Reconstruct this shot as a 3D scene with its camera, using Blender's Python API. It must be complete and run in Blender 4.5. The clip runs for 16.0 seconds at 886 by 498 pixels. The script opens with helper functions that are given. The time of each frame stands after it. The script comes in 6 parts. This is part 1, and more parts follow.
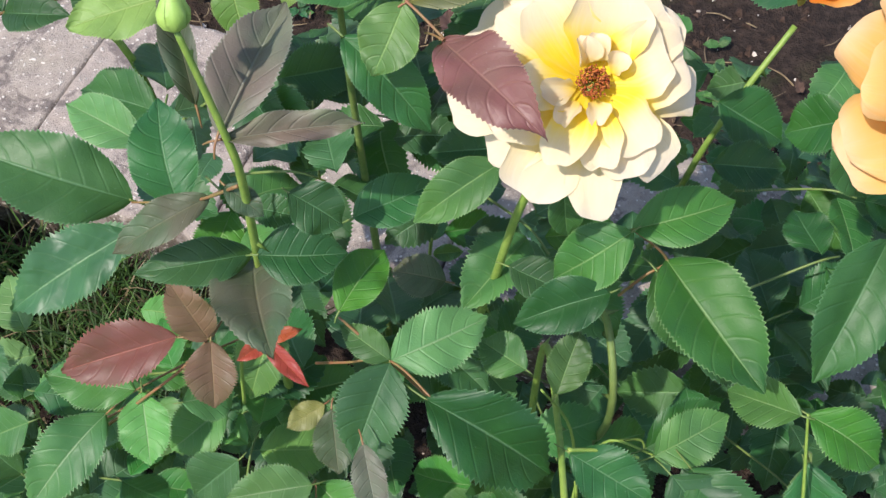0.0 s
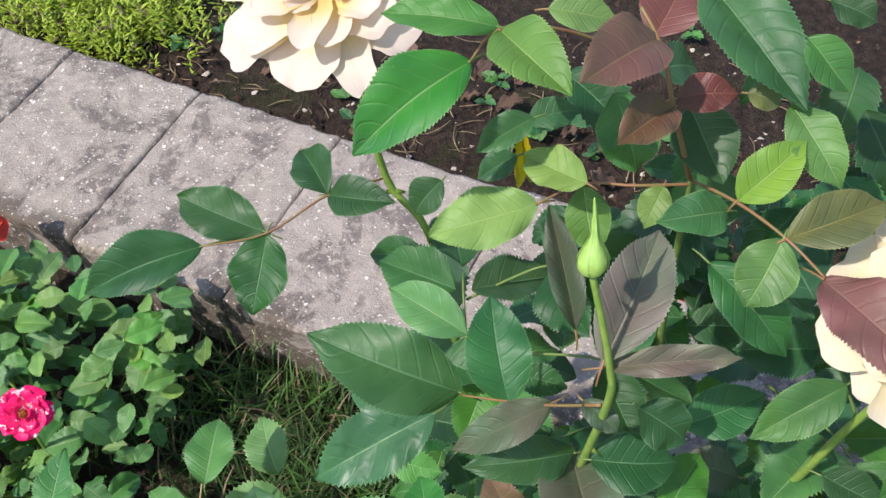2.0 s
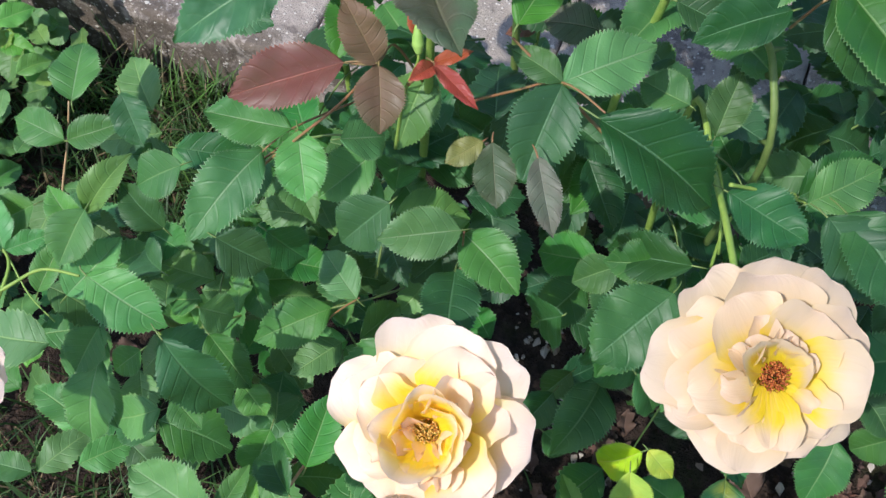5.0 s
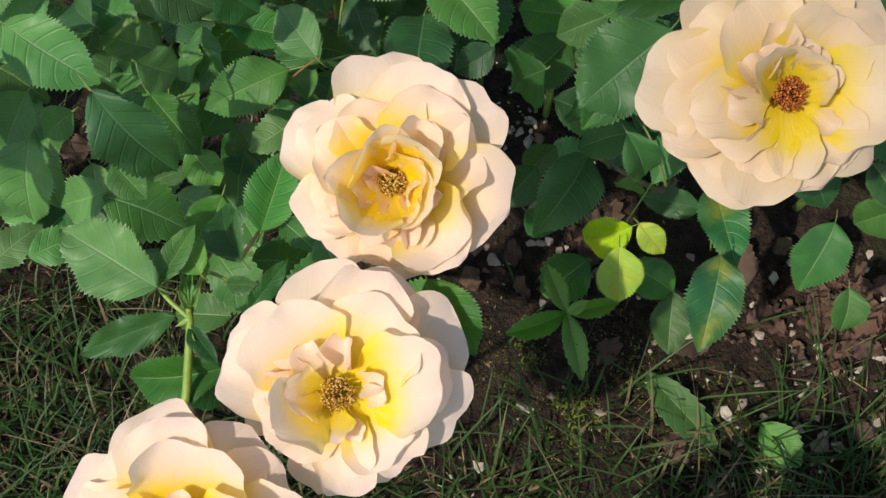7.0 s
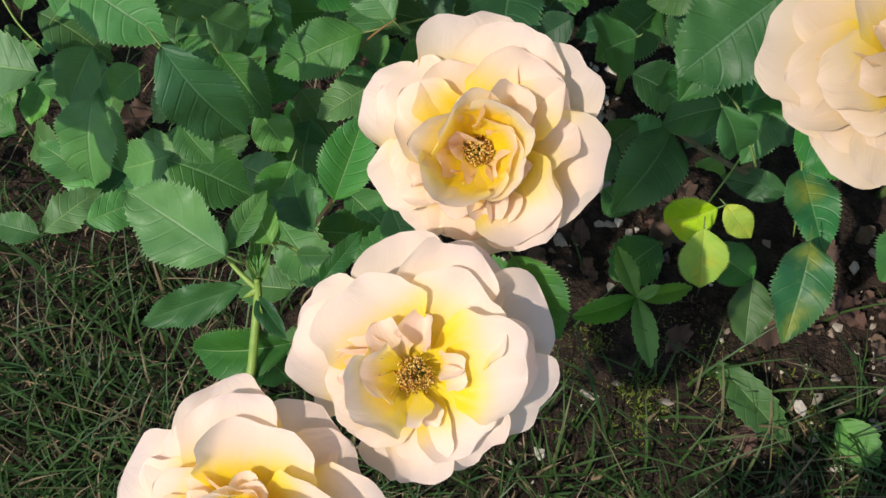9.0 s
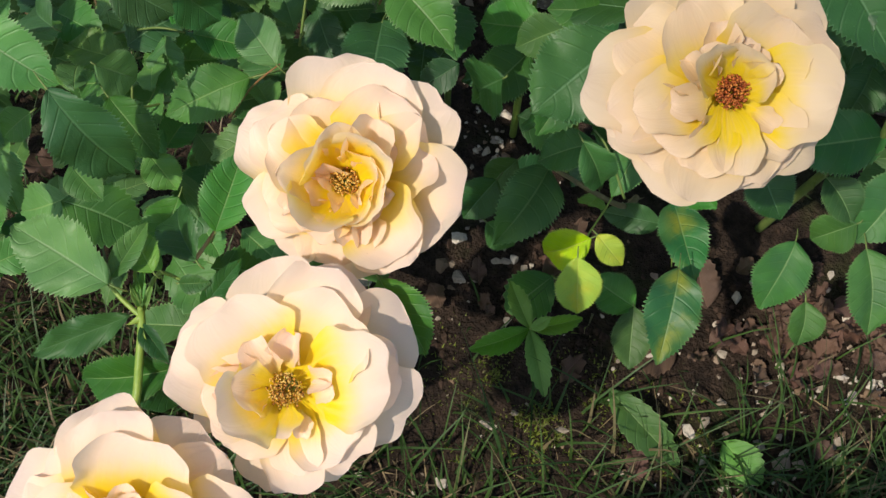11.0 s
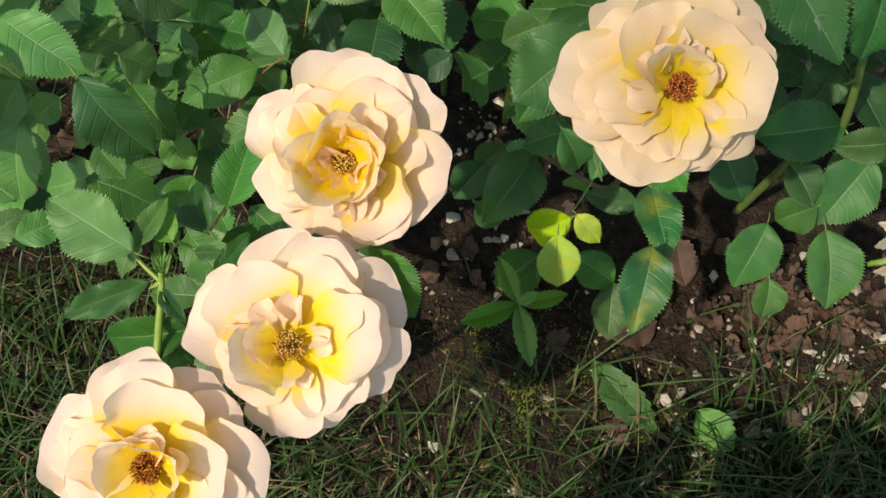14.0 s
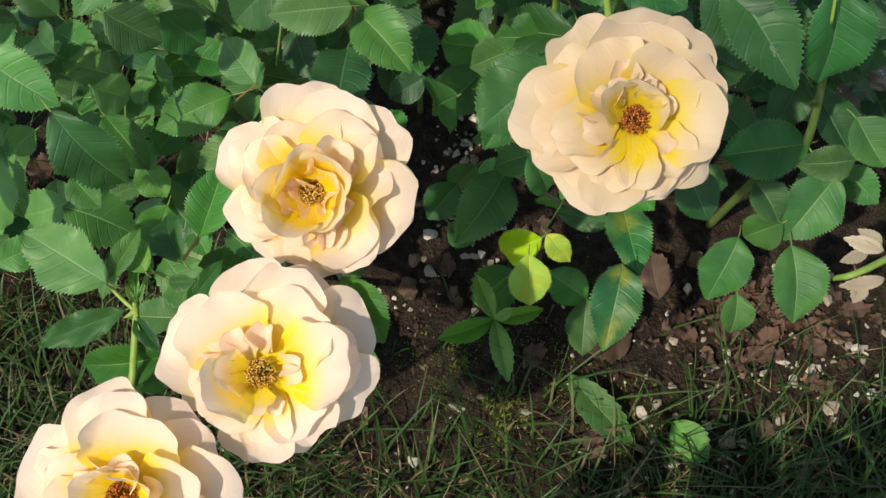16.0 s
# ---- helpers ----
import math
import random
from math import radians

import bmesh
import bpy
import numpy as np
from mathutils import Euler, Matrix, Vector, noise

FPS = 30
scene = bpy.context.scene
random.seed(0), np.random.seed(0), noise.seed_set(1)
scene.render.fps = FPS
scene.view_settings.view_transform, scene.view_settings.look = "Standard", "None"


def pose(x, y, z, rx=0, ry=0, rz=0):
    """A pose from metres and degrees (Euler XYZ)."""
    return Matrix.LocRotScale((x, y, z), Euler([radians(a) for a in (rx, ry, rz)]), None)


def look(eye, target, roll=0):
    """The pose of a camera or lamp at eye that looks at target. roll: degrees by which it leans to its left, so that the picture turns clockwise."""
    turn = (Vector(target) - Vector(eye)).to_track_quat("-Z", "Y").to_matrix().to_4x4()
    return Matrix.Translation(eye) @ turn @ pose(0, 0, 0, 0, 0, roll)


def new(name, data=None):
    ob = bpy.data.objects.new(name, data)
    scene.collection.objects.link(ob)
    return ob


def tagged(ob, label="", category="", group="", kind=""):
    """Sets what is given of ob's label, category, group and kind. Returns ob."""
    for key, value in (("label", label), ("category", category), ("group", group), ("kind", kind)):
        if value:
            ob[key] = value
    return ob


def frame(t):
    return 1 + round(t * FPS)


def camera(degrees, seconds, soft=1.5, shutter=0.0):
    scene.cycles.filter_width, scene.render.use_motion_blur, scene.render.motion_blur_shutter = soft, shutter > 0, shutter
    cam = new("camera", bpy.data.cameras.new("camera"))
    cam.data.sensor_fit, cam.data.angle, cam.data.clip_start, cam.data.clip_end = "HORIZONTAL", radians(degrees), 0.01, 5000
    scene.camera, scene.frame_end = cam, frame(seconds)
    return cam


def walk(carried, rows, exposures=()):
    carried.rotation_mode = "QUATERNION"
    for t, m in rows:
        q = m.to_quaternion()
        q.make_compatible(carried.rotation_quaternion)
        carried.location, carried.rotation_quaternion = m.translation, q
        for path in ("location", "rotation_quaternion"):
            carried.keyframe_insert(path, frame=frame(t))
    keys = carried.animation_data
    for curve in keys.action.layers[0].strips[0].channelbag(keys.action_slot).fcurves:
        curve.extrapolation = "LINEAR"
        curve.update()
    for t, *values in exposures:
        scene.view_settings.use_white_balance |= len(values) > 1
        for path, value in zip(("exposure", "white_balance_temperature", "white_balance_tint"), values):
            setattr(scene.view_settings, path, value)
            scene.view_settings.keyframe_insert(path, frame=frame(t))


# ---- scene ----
cam = camera(45.0, 16.0)
# seconds, eye, yaw, pitch, roll
ROWS = [
    (0.0, 0.0023, 0.0353, 0.8083, 0.83, -56.06, 0.23),
    (0.5, -0.0169, 0.0478, 0.8157, 3.80, -54.35, -1.17),
    (1.0, -0.0362, 0.0661, 0.8331, 7.06, -51.75, -3.16),
    (1.5, -0.0584, 0.0643, 0.8404, 8.94, -51.11, -3.72),
    (2.0, -0.0823, 0.0592, 0.8424, 10.56, -50.97, -4.58),
    (2.5, -0.0897, 0.0492, 0.8436, 10.60, -51.53, -4.46),
    (3.0, -0.0861, 0.0367, 0.8310, 9.09, -53.30, -3.67),
    (3.5, -0.0824, 0.0212, 0.8215, 8.59, -54.75, -3.18),
    (4.0, -0.0733, 0.0051, 0.8064, 7.54, -56.28, -2.58),
    (4.5, -0.0607, -0.0190, 0.7867, 5.51, -58.59, -1.63),
    (5.0, -0.0525, -0.0347, 0.7696, 3.40, -60.33, -0.35),
    (5.2, -0.0462, -0.0422, 0.7599, 2.46, -61.12, 0.37),
    (7.3, -0.0457, -0.0445, 0.7018, 1.68, -69.25, 0.19),
    (7.5, -0.0475, -0.0425, 0.6974, 2.77, -69.22, -0.67),
    (8.0, -0.0541, -0.0382, 0.6872, 5.17, -69.36, -2.32),
    (8.5, -0.0568, -0.0377, 0.6844, 6.66, -69.57, -3.25),
    (9.0, -0.0599, -0.0386, 0.6844, 8.50, -69.91, -4.43),
    (9.5, -0.0546, -0.0380, 0.6890, 6.97, -68.89, -3.25),
    (10.0, -0.0424, -0.0394, 0.6987, 1.85, -67.85, 0.91),
    (10.2, -0.0392, -0.0417, 0.7000, 0.49, -67.06, 1.64),
    (12.3, -0.0341, -0.0749, 0.7308, -2.03, -67.06, 4.37),
    (12.5, -0.0423, -0.0721, 0.7352, -2.41, -67.40, 4.69),
    (13.0, -0.0325, -0.0804, 0.7356, -0.74, -68.33, 3.74),
    (13.5, -0.0352, -0.0789, 0.7447, -1.17, -67.51, 4.12),
    (14.0, -0.0290, -0.0786, 0.7480, -0.77, -67.91, 3.52),
    (14.5, -0.0258, -0.0785, 0.7545, -2.97, -66.81, 4.83),
    (15.0, -0.0238, -0.0832, 0.7559, -3.69, -66.34, 5.27),
    (15.5, -0.0238, -0.0750, 0.7580, -3.32, -67.00, 4.82),
    (16.0, -0.0202, -0.0741, 0.7614, -2.17, -67.60, 4.03),
]
EXPOSURES = [(0.0, 0.87, 6330, 15), (0.5, 0.90, 5980, 15), (1.5, 0.75, 6250, 14), (2.5, 0.92, 6180, 15), (3.0, 1.06, 6050, 17), (3.5, 1.28, 6000, 19), (4.5, 1.29, 5850, 18), (4.8, 0.91, 5850, 12), (5.2, 0.66, 6000, 12), (7.3, 0.29, 6780, 9), (9.0, 0.32, 6470, 10), (9.5, 0.32, 6420, 10), (12.5, 0.38, 7400, 8), (14.5, 0.40, 7330, 7), (16.0, 0.43, 7080, 5)]

walk(cam, [(t, pose(x, y, z, 90 + pitch, 0, yaw) @ pose(0, 0, 0, 0, 0, roll)) for t, x, y, z, yaw, pitch, roll in ROWS],
     exposures=EXPOSURES)

# ---- light: low sun behind the left shoulder, clear sky ----
TO_SUN = Vector((-0.42, -0.40, 0.81)).normalized()
world = bpy.data.worlds.new("sky")
scene.world = world
world.use_nodes = True
wn = world.node_tree.nodes
sky = wn.new("ShaderNodeTexSky")
sky.sky_type, sky.sun_disc = "NISHITA", False
sky.sun_elevation = math.asin(TO_SUN.z)
sky.sun_rotation = math.atan2(TO_SUN.x, TO_SUN.y)
wn["Background"].inputs["Strength"].default_value = 0.15
world.node_tree.links.new(sky.outputs[0], wn["Background"].inputs["Color"])
sun = new("sun", bpy.data.lights.new("sun", "SUN"))
sun.data.energy, sun.data.angle, sun.data.color = 3.4, radians(0.8), (1.0, 0.93, 0.82)
sun.matrix_world = look(TO_SUN * 20, (0, 0, 0))


# ---- materials ----
class Nodes:
    """A small writer of node trees."""

    def __init__(self, name):
        self.mat = bpy.data.materials.new(name)
        self.mat.use_nodes = True
        self.tree = self.mat.node_tree
        self.bsdf = self.tree.nodes["Principled BSDF"]
        self.out = self.tree.nodes["Material Output"]

    def add(self, kind, operation="", data_type="", blend_type="", interpolation_type=""):
        n = self.tree.nodes.new(kind)
        if operation:
            n.operation = operation
        if data_type:
            n.data_type = data_type
        if blend_type:
            n.blend_type = blend_type
        if interpolation_type:
            n.interpolation_type = interpolation_type
        return n

    def put(self, socket, value):
        if isinstance(value, bpy.types.NodeSocket):
            self.tree.links.new(value, socket)
        else:
            socket.default_value = value

    def calc(self, op, a, b=0.0, c=0.0):
        n = self.add("ShaderNodeMath", operation=op)
        for s, v in zip(n.inputs, (a, b, c)):
            self.put(s, v)
        return n.outputs[0]

    def step(self, value, lo, hi, a=0.0, b=1.0):
        n = self.add("ShaderNodeMapRange", interpolation_type="SMOOTHSTEP")
        for s, v in zip(n.inputs, (value, lo, hi, a, b)):
            self.put(s, v)
        return n.outputs[0]

    def mix(self, fac, a, b, blend="MIX"):
        n = self.add("ShaderNodeMix", data_type="RGBA", blend_type=blend)
        self.put(n.inputs[0], fac)
        self.put(n.inputs[6], a if isinstance(a, bpy.types.NodeSocket) else (*a, 1))
        self.put(n.inputs[7], b if isinstance(b, bpy.types.NodeSocket) else (*b, 1))
        return n.outputs[2]

    def noise(self, scale, detail=4.0, rough=0.55, coord=None, warp=0.0):
        n = self.add("ShaderNodeTexNoise")
        n.inputs["Scale"].default_value, n.inputs["Detail"].default_value = scale, detail
        n.inputs["Roughness"].default_value, n.inputs["Distortion"].default_value = rough, warp
        if coord is not None:
            self.put(n.inputs["Vector"], coord)
        return n.outputs["Fac"]

    def place(self):
        return self.add("ShaderNodeNewGeometry").outputs["Position"]

    def chance(self):
        return self.add("ShaderNodeObjectInfo").outputs["Random"]

    def island(self):
        return self.add("ShaderNodeNewGeometry").outputs["Random Per Island"]

    def uv(self):
        n = self.add("ShaderNodeSeparateXYZ")
        self.put(n.inputs[0], self.add("ShaderNodeUVMap").outputs[0])
        return n.outputs[0], n.outputs[1]

    def bump(self, height, strength, distance):
        n = self.add("ShaderNodeBump")
        n.inputs["Strength"].default_value, n.inputs["Distance"].default_value = strength, distance
        self.put(n.inputs["Height"], height)
        self.put(self.bsdf.inputs["Normal"], n.outputs[0])
        return n.outputs[0]

    def finish(self, color, rough, spec=0.5, glow_through=0.0, through_color=None, normal=None):
        self.put(self.bsdf.inputs["Base Color"], color if isinstance(color, bpy.types.NodeSocket) else (*color, 1))
        self.put(self.bsdf.inputs["Roughness"], rough)
        self.bsdf.inputs["Specular IOR Level"].default_value = spec
        if glow_through:
            tr = self.add("ShaderNodeBsdfTranslucent")
            self.put(tr.inputs["Color"], through_color if through_color is not None else color)
            if normal is not None:
                self.put(tr.inputs["Normal"], normal)
            mx = self.add("ShaderNodeMixShader")
            mx.inputs[0].default_value = glow_through
            self.put(mx.inputs[1], self.bsdf.outputs[0])
            self.put(mx.inputs[2], tr.outputs[0])
            self.put(self.out.inputs["Surface"], mx.outputs[0])
        return self.mat


def leaf_material(name, base, second, vein, rough=0.5, back=0.28, spots=None, joined=False, crinkle=0.0):
    """Leaf skin: midrib, paired side veins in relief, mottling, a pale rim painted as highlights on the teeth. u is
    -1..1 across, v 0..1 along.
    """
    n = Nodes(name)
    u, v = n.uv()
    au = n.calc("ABSOLUTE", u)
    rnd = n.island() if joined else n.chance()
    # side veins leave the midrib at a slant
    slant = n.calc("SUBTRACT", v, n.calc("MULTIPLY", n.calc("POWER", au, 1.25), 0.2))
    wob = n.calc("MULTIPLY", n.noise(45.0, 1.0, 0.5, n.place()), 1.1)
    turn = n.calc("MULTIPLY", n.calc("SIGN", u), 0.85)
    wave = n.calc("SINE", n.calc("ADD", n.calc("MULTIPLY_ADD", slant, 44.0, wob), turn))
    ridge = n.calc("POWER", n.calc("MULTIPLY_ADD", wave, 0.5, 0.5), 26.0)
    pale = n.step(au, 0.015, 0.045, 1.0, 0.0)
    pos = n.place()
    mott = n.noise(160.0, 5.0, 0.6, pos)
    big = n.noise(34.0, 3.0, 0.5, pos)
    col = n.mix(n.step(big, 0.35, 0.68), base, second)
    hsv = n.add("ShaderNodeHueSaturation")
    n.put(hsv.inputs["Hue"], n.calc("MULTIPLY_ADD", rnd, 0.035, 0.4825))
    n.put(hsv.inputs["Saturation"], n.calc("MULTIPLY_ADD", n.calc("FRACT", n.calc("MULTIPLY", rnd, 7.3)), 0.22, 0.91))
    n.put(hsv.inputs["Value"], n.calc("MULTIPLY_ADD", n.calc("FRACT", n.calc("MULTIPLY", rnd, 13.7)), 0.64, 0.71))
    n.put(hsv.inputs["Color"], col)
    col = n.mix(n.calc("MULTIPLY", n.step(mott, 0.45, 0.75), 0.3), hsv.outputs[0], second)
    col = n.mix(n.calc("MULTIPLY", ridge, n.step(au, 0.0, 0.95, 0.11, 0.04)), col, vein)
    if spots:
        col = n.mix(n.calc("MULTIPLY", n.step(n.noise(48.0, 4.0, 0.6, pos), 0.44, 0.66), n.step(au, 0.1, 0.85, 0.75, 0.1)), col, spots)
    # vein colour on the midrib, and on the rim as painted highlights of the teeth
    col = n.mix(n.calc("MULTIPLY", n.calc("MAXIMUM", pale, n.step(au, 0.945, 0.985)), 0.50), col, vein)
    net = n.add("ShaderNodeTexVoronoi")
    net.feature = "DISTANCE_TO_EDGE"
    net.inputs["Scale"].default_value = 420.0
    n.put(net.inputs["Vector"], pos)
    cell = n.step(net.outputs["Distance"], 0.0, 0.16)
    col = n.mix(n.calc("MULTIPLY", n.step(n.noise(900.0, 2.0, 0.5, pos), 0.71, 0.77), 0.18), col, (0.55, 0.6, 0.5))
    h = n.calc("ADD", n.calc("MULTIPLY", ridge, -0.60), n.calc("MULTIPLY_ADD", cell, 0.07, n.calc("MULTIPLY", mott, 0.45)))
    h = n.calc("ADD", h, n.step(au, 0.0, 0.07, -0.9, 0.0))
    if crinkle:
        h = n.calc("ADD", n.calc("MULTIPLY", h, 0.3), n.calc("MULTIPLY", n.noise(110.0, 1.0, 0.4, pos, 0.5), 3.2))
    nor = n.bump(h, 0.35 if crinkle else 0.46, 0.0015 if crinkle else 0.0007)
    r = n.calc("MULTIPLY_ADD", mott, 0.25, rough - 0.10)
    thin = n.mix(0.5, col, (0.30, 0.46, 0.03))
    return n.finish(col, r, 0.38, back, thin, nor)


LEAF = {
    "green": leaf_material("rose_leaf_green", (0.052, 0.162, 0.031), (0.033, 0.115, 0.031), (0.22, 0.35, 0.13)),
    "light": leaf_material("rose_leaf_light_green", (0.109, 0.270, 0.051), (0.077, 0.206, 0.047), (0.28, 0.42, 0.14), 0.48),
    "sage": leaf_material("rose_leaf_pale_blue_green", (0.094, 0.233, 0.064), (0.067, 0.185, 0.055), (0.28, 0.38, 0.20), 0.46),
    "crinkled": leaf_material("rose_leaf_crinkled", (0.034, 0.125, 0.041), (0.023, 0.092, 0.036), (0.15, 0.28, 0.12), 0.40, crinkle=1.0),
    "lime": leaf_material("rose_leaf_lime", (0.150, 0.265, 0.053), (0.106, 0.209, 0.048), (0.33, 0.44, 0.14), 0.5, 0.33),
    "dark": leaf_material("rose_leaf_dark_green", (0.029, 0.102, 0.028), (0.020, 0.074, 0.024), (0.12, 0.24, 0.11), 0.46),
    "olive": leaf_material("rose_leaf_olive", (0.190, 0.190, 0.050), (0.110, 0.130, 0.057), (0.30, 0.28, 0.11), 0.48),
    "bronze": leaf_material("rose_leaf_bronze", (0.140, 0.066, 0.044), (0.112, 0.076, 0.040), (0.24, 0.17, 0.09), 0.46, 0.2),
    "rust": leaf_material("rose_leaf_rust_red", (0.125, 0.036, 0.026), (0.095, 0.048, 0.028), (0.30, 0.10, 0.07), 0.46, 0.2),
    "red": leaf_material("rose_leaf_young_red", (0.360, 0.050, 0.030), (0.280, 0.060, 0.035), (0.45, 0.10, 0.06), 0.45, 0.28),
    "plum": leaf_material("rose_leaf_plum", (0.185, 0.065, 0.062), (0.150, 0.075, 0.058), (0.25, 0.13, 0.10), 0.46, 0.18),
    "plumdark": leaf_material("rose_leaf_dark_plum", (0.044, 0.078, 0.036), (0.064, 0.062, 0.038), (0.15, 0.15, 0.09), 0.5, 0.16),
    "plumgrey": leaf_material("rose_leaf_grey_plum", (0.125, 0.150, 0.095), (0.125, 0.098, 0.078), (0.24, 0.25, 0.19), 0.52, 0.2),
    "gilt": leaf_material("rose_leaf_golden", (0.62, 0.42, 0.02), (0.55, 0.36, 0.02), (0.6, 0.5, 0.1), 0.5, 0.3),
    "yellow": leaf_material("rose_leaf_yellowing", (0.360, 0.450, 0.045), (0.220, 0.360, 0.045), (0.50, 0.54, 0.12), 0.5, 0.3, (0.52, 0.46, 0.03)),
    "spotted": leaf_material("rose_leaf_spotted", (0.032, 0.140, 0.037), (0.022, 0.100, 0.037), (0.18, 0.30, 0.11), 0.42, 0.28, (0.27, 0.29, 0.03)),
}

INNER = {
    "green": leaf_material("inner_leaf_green", (0.044, 0.147, 0.029), (0.030, 0.109, 0.029), (0.20, 0.36, 0.14), joined=True),
    "light": leaf_material("inner_leaf_light_green", (0.092, 0.214, 0.061), (0.068, 0.171, 0.051), (0.28, 0.42, 0.14), 0.46, joined=True),
    "lime": leaf_material("inner_leaf_lime_green", (0.140, 0.265, 0.078), (0.105, 0.220, 0.068), (0.33, 0.44, 0.16), 0.46, 0.32, joined=True),
    "dark": leaf_material("inner_leaf_dark_green", (0.028, 0.098, 0.032), (0.020, 0.071, 0.027), (0.14, 0.27, 0.13), 0.46, joined=True),
}


def petal_material(name, tip, mid, heart, back=0.44, flecks=None, glow=0.0, warm=0.0):
    """Petal: warm heart, pale blade, blushed rim, fine veins along it."""
    n = Nodes(name)
    u, v = n.uv()
    pos = n.place()
    rnd = n.chance()
    fine = n.add("ShaderNodeTexNoise")
    fine.inputs["Scale"].default_value, fine.inputs["Detail"].default_value = 1.0, 3.0
    cx = n.add("ShaderNodeCombineXYZ")
    n.put(cx.inputs[0], n.calc("MULTIPLY", u, 16.0))
    n.put(cx.inputs[1], n.calc("MULTIPLY", v, 2.0))
    n.put(cx.inputs[2], n.calc("MULTIPLY", rnd, 40.0))
    n.put(fine.inputs["Vector"], cx.outputs[0])
    soft = n.noise(55.0, 3.0, 0.5, pos)
    along = n.calc("ADD", v, n.calc("MULTIPLY_ADD", soft, 0.30, -0.15))
    col = n.mix(n.step(along, 0.33 + glow, 0.72 + glow), heart, mid)
    col = n.mix(n.calc("MULTIPLY", n.step(along, 0.72, 1.05), 0.7), col, tip)
    col = n.mix(n.calc("MULTIPLY", n.step(fine.outputs["Fac"], 0.45, 0.72), 0.16), col, tip)
    col = n.mix(n.calc("MULTIPLY", n.step(n.noise(420.0, 2.0, 0.5, pos), 0.80, 0.83), 0.4), col, (0.35, 0.20, 0.08))
    if flecks:
        col = n.mix(n.calc("MULTIPLY", n.step(n.noise(150.0, 3.0, 0.6, pos, 1.0), 0.585, 0.62), 0.9), col, flecks)
    crease = n.noise(130.0, 2.0, 0.5, pos, 0.7)
    h = n.calc("ADD", n.calc("MULTIPLY", fine.outputs["Fac"], 0.8), n.calc("MULTIPLY_ADD", crease, 0.8, soft))
    nor = n.bump(h, 0.35, 0.0007)
    # light that comes through a petal leaves it brighter and warmer
    passed = n.mix(warm, col, (1.0, 0.86, 0.50))
    return n.finish(col, 0.5, 0.3, back, passed, nor)


PETAL = {
    "cream": petal_material("petal_cream", (0.92, 0.705, 0.645), (0.92, 0.750, 0.612), (0.93, 0.73, 0.020), 0.47, warm=0.45),
    "peach": petal_material("petal_peach", (0.92, 0.705, 0.635), (0.92, 0.735, 0.575), (0.93, 0.73, 0.020), 0.47, glow=0.06, warm=0.45),
    "apricot": petal_material("petal_apricot", (0.69, 0.535, 0.440), (0.70, 0.540, 0.355), (0.76, 0.58, 0.018), warm=0.25),
    "butter": petal_material("petal_butter", (0.78, 0.675, 0.56), (0.78, 0.665, 0.43), (0.90, 0.70, 0.03)),
    "blush": petal_material("petal_blush", (0.76, 0.62, 0.54), (0.77, 0.66, 0.53), (0.78, 0.62, 0.24)),
    "orange": petal_material("petal_orange", (0.80, 0.45, 0.16), (0.80, 0.30, 0.04), (0.75, 0.16, 0.02)),
    "golden": petal_material("petal_golden", (0.80, 0.57, 0.38), (0.78, 0.47, 0.14), (0.78, 0.38, 0.03)),
    "pink": petal_material("petal_crimson_pink", (0.84, 0.008, 0.13), (0.86, 0.010, 0.15), (0.72, 0.04, 0.16), 0.3, (0.82, 0.74, 0.74)),
    "crimson": petal_material("petal_dark_crimson", (0.26, 0.008, 0.020), (0.30, 0.012, 0.022), (0.22, 0.02, 0.02), 0.25),
    "scarlet": petal_material("petal_scarlet", (0.62, 0.03, 0.02), (0.66, 0.06, 0.03), (0.7, 0.2, 0.05), 0.25),
}


def skin(name, a, b, scale=120.0, rough=0.6, depth=0.0006, strength=0.6, spec=0.4):
    n = Nodes(name)
    pos = n.place()
    f = n.noise(scale, 6.0, 0.6, pos)
    g = n.noise(scale * 0.13, 3.0, 0.5, pos)
    col = n.mix(n.step(f, 0.35, 0.7), a, b)
    col = n.mix(n.calc("MULTIPLY", n.step(g, 0.4, 0.7), 0.5), col, b)
    n.bump(f, strength, depth)
    return n.finish(col, rough, spec)


CANE = skin("rose_cane_green", (0.15, 0.25, 0.042), (0.22, 0.31, 0.06), 200.0, 0.45)
CANE_DARK = skin("rose_cane_dark_green", (0.09, 0.15, 0.035), (0.14, 0.19, 0.05), 200.0, 0.5)
CANE_RED = skin("rose_leafstalk_reddish", (0.17, 0.135, 0.045), (0.22, 0.095, 0.045), 200.0, 0.5)
CANE_PALE = skin("rose_leafstalk_pale", (0.34, 0.26, 0.13), (0.36, 0.20, 0.11), 200.0, 0.5)
CANE_OLD = skin("rose_cane_old_brown", (0.13, 0.11, 0.05), (0.20, 0.17, 0.08), 180.0, 0.7)
CALYX = skin("rose_bud_green", (0.20, 0.34, 0.06), (0.28, 0.42, 0.09), 150.0, 0.5)


def stamen_material(name, *colors):
    """Anthers, each of a colour of its own between those given."""
    n = Nodes(name)
    rnd = n.island()
    col = n.mix(rnd, colors[0], colors[1])
    col = n.mix(n.step(n.calc("FRACT", n.calc("MULTIPLY", rnd, 11.0)), 0.5, 0.9), col, colors[2])
    n.bump(n.noise(1500.0, 2.0, 0.5, n.place()), 0.5, 0.0003)
    return n.finish(col, 0.75, 0.2)


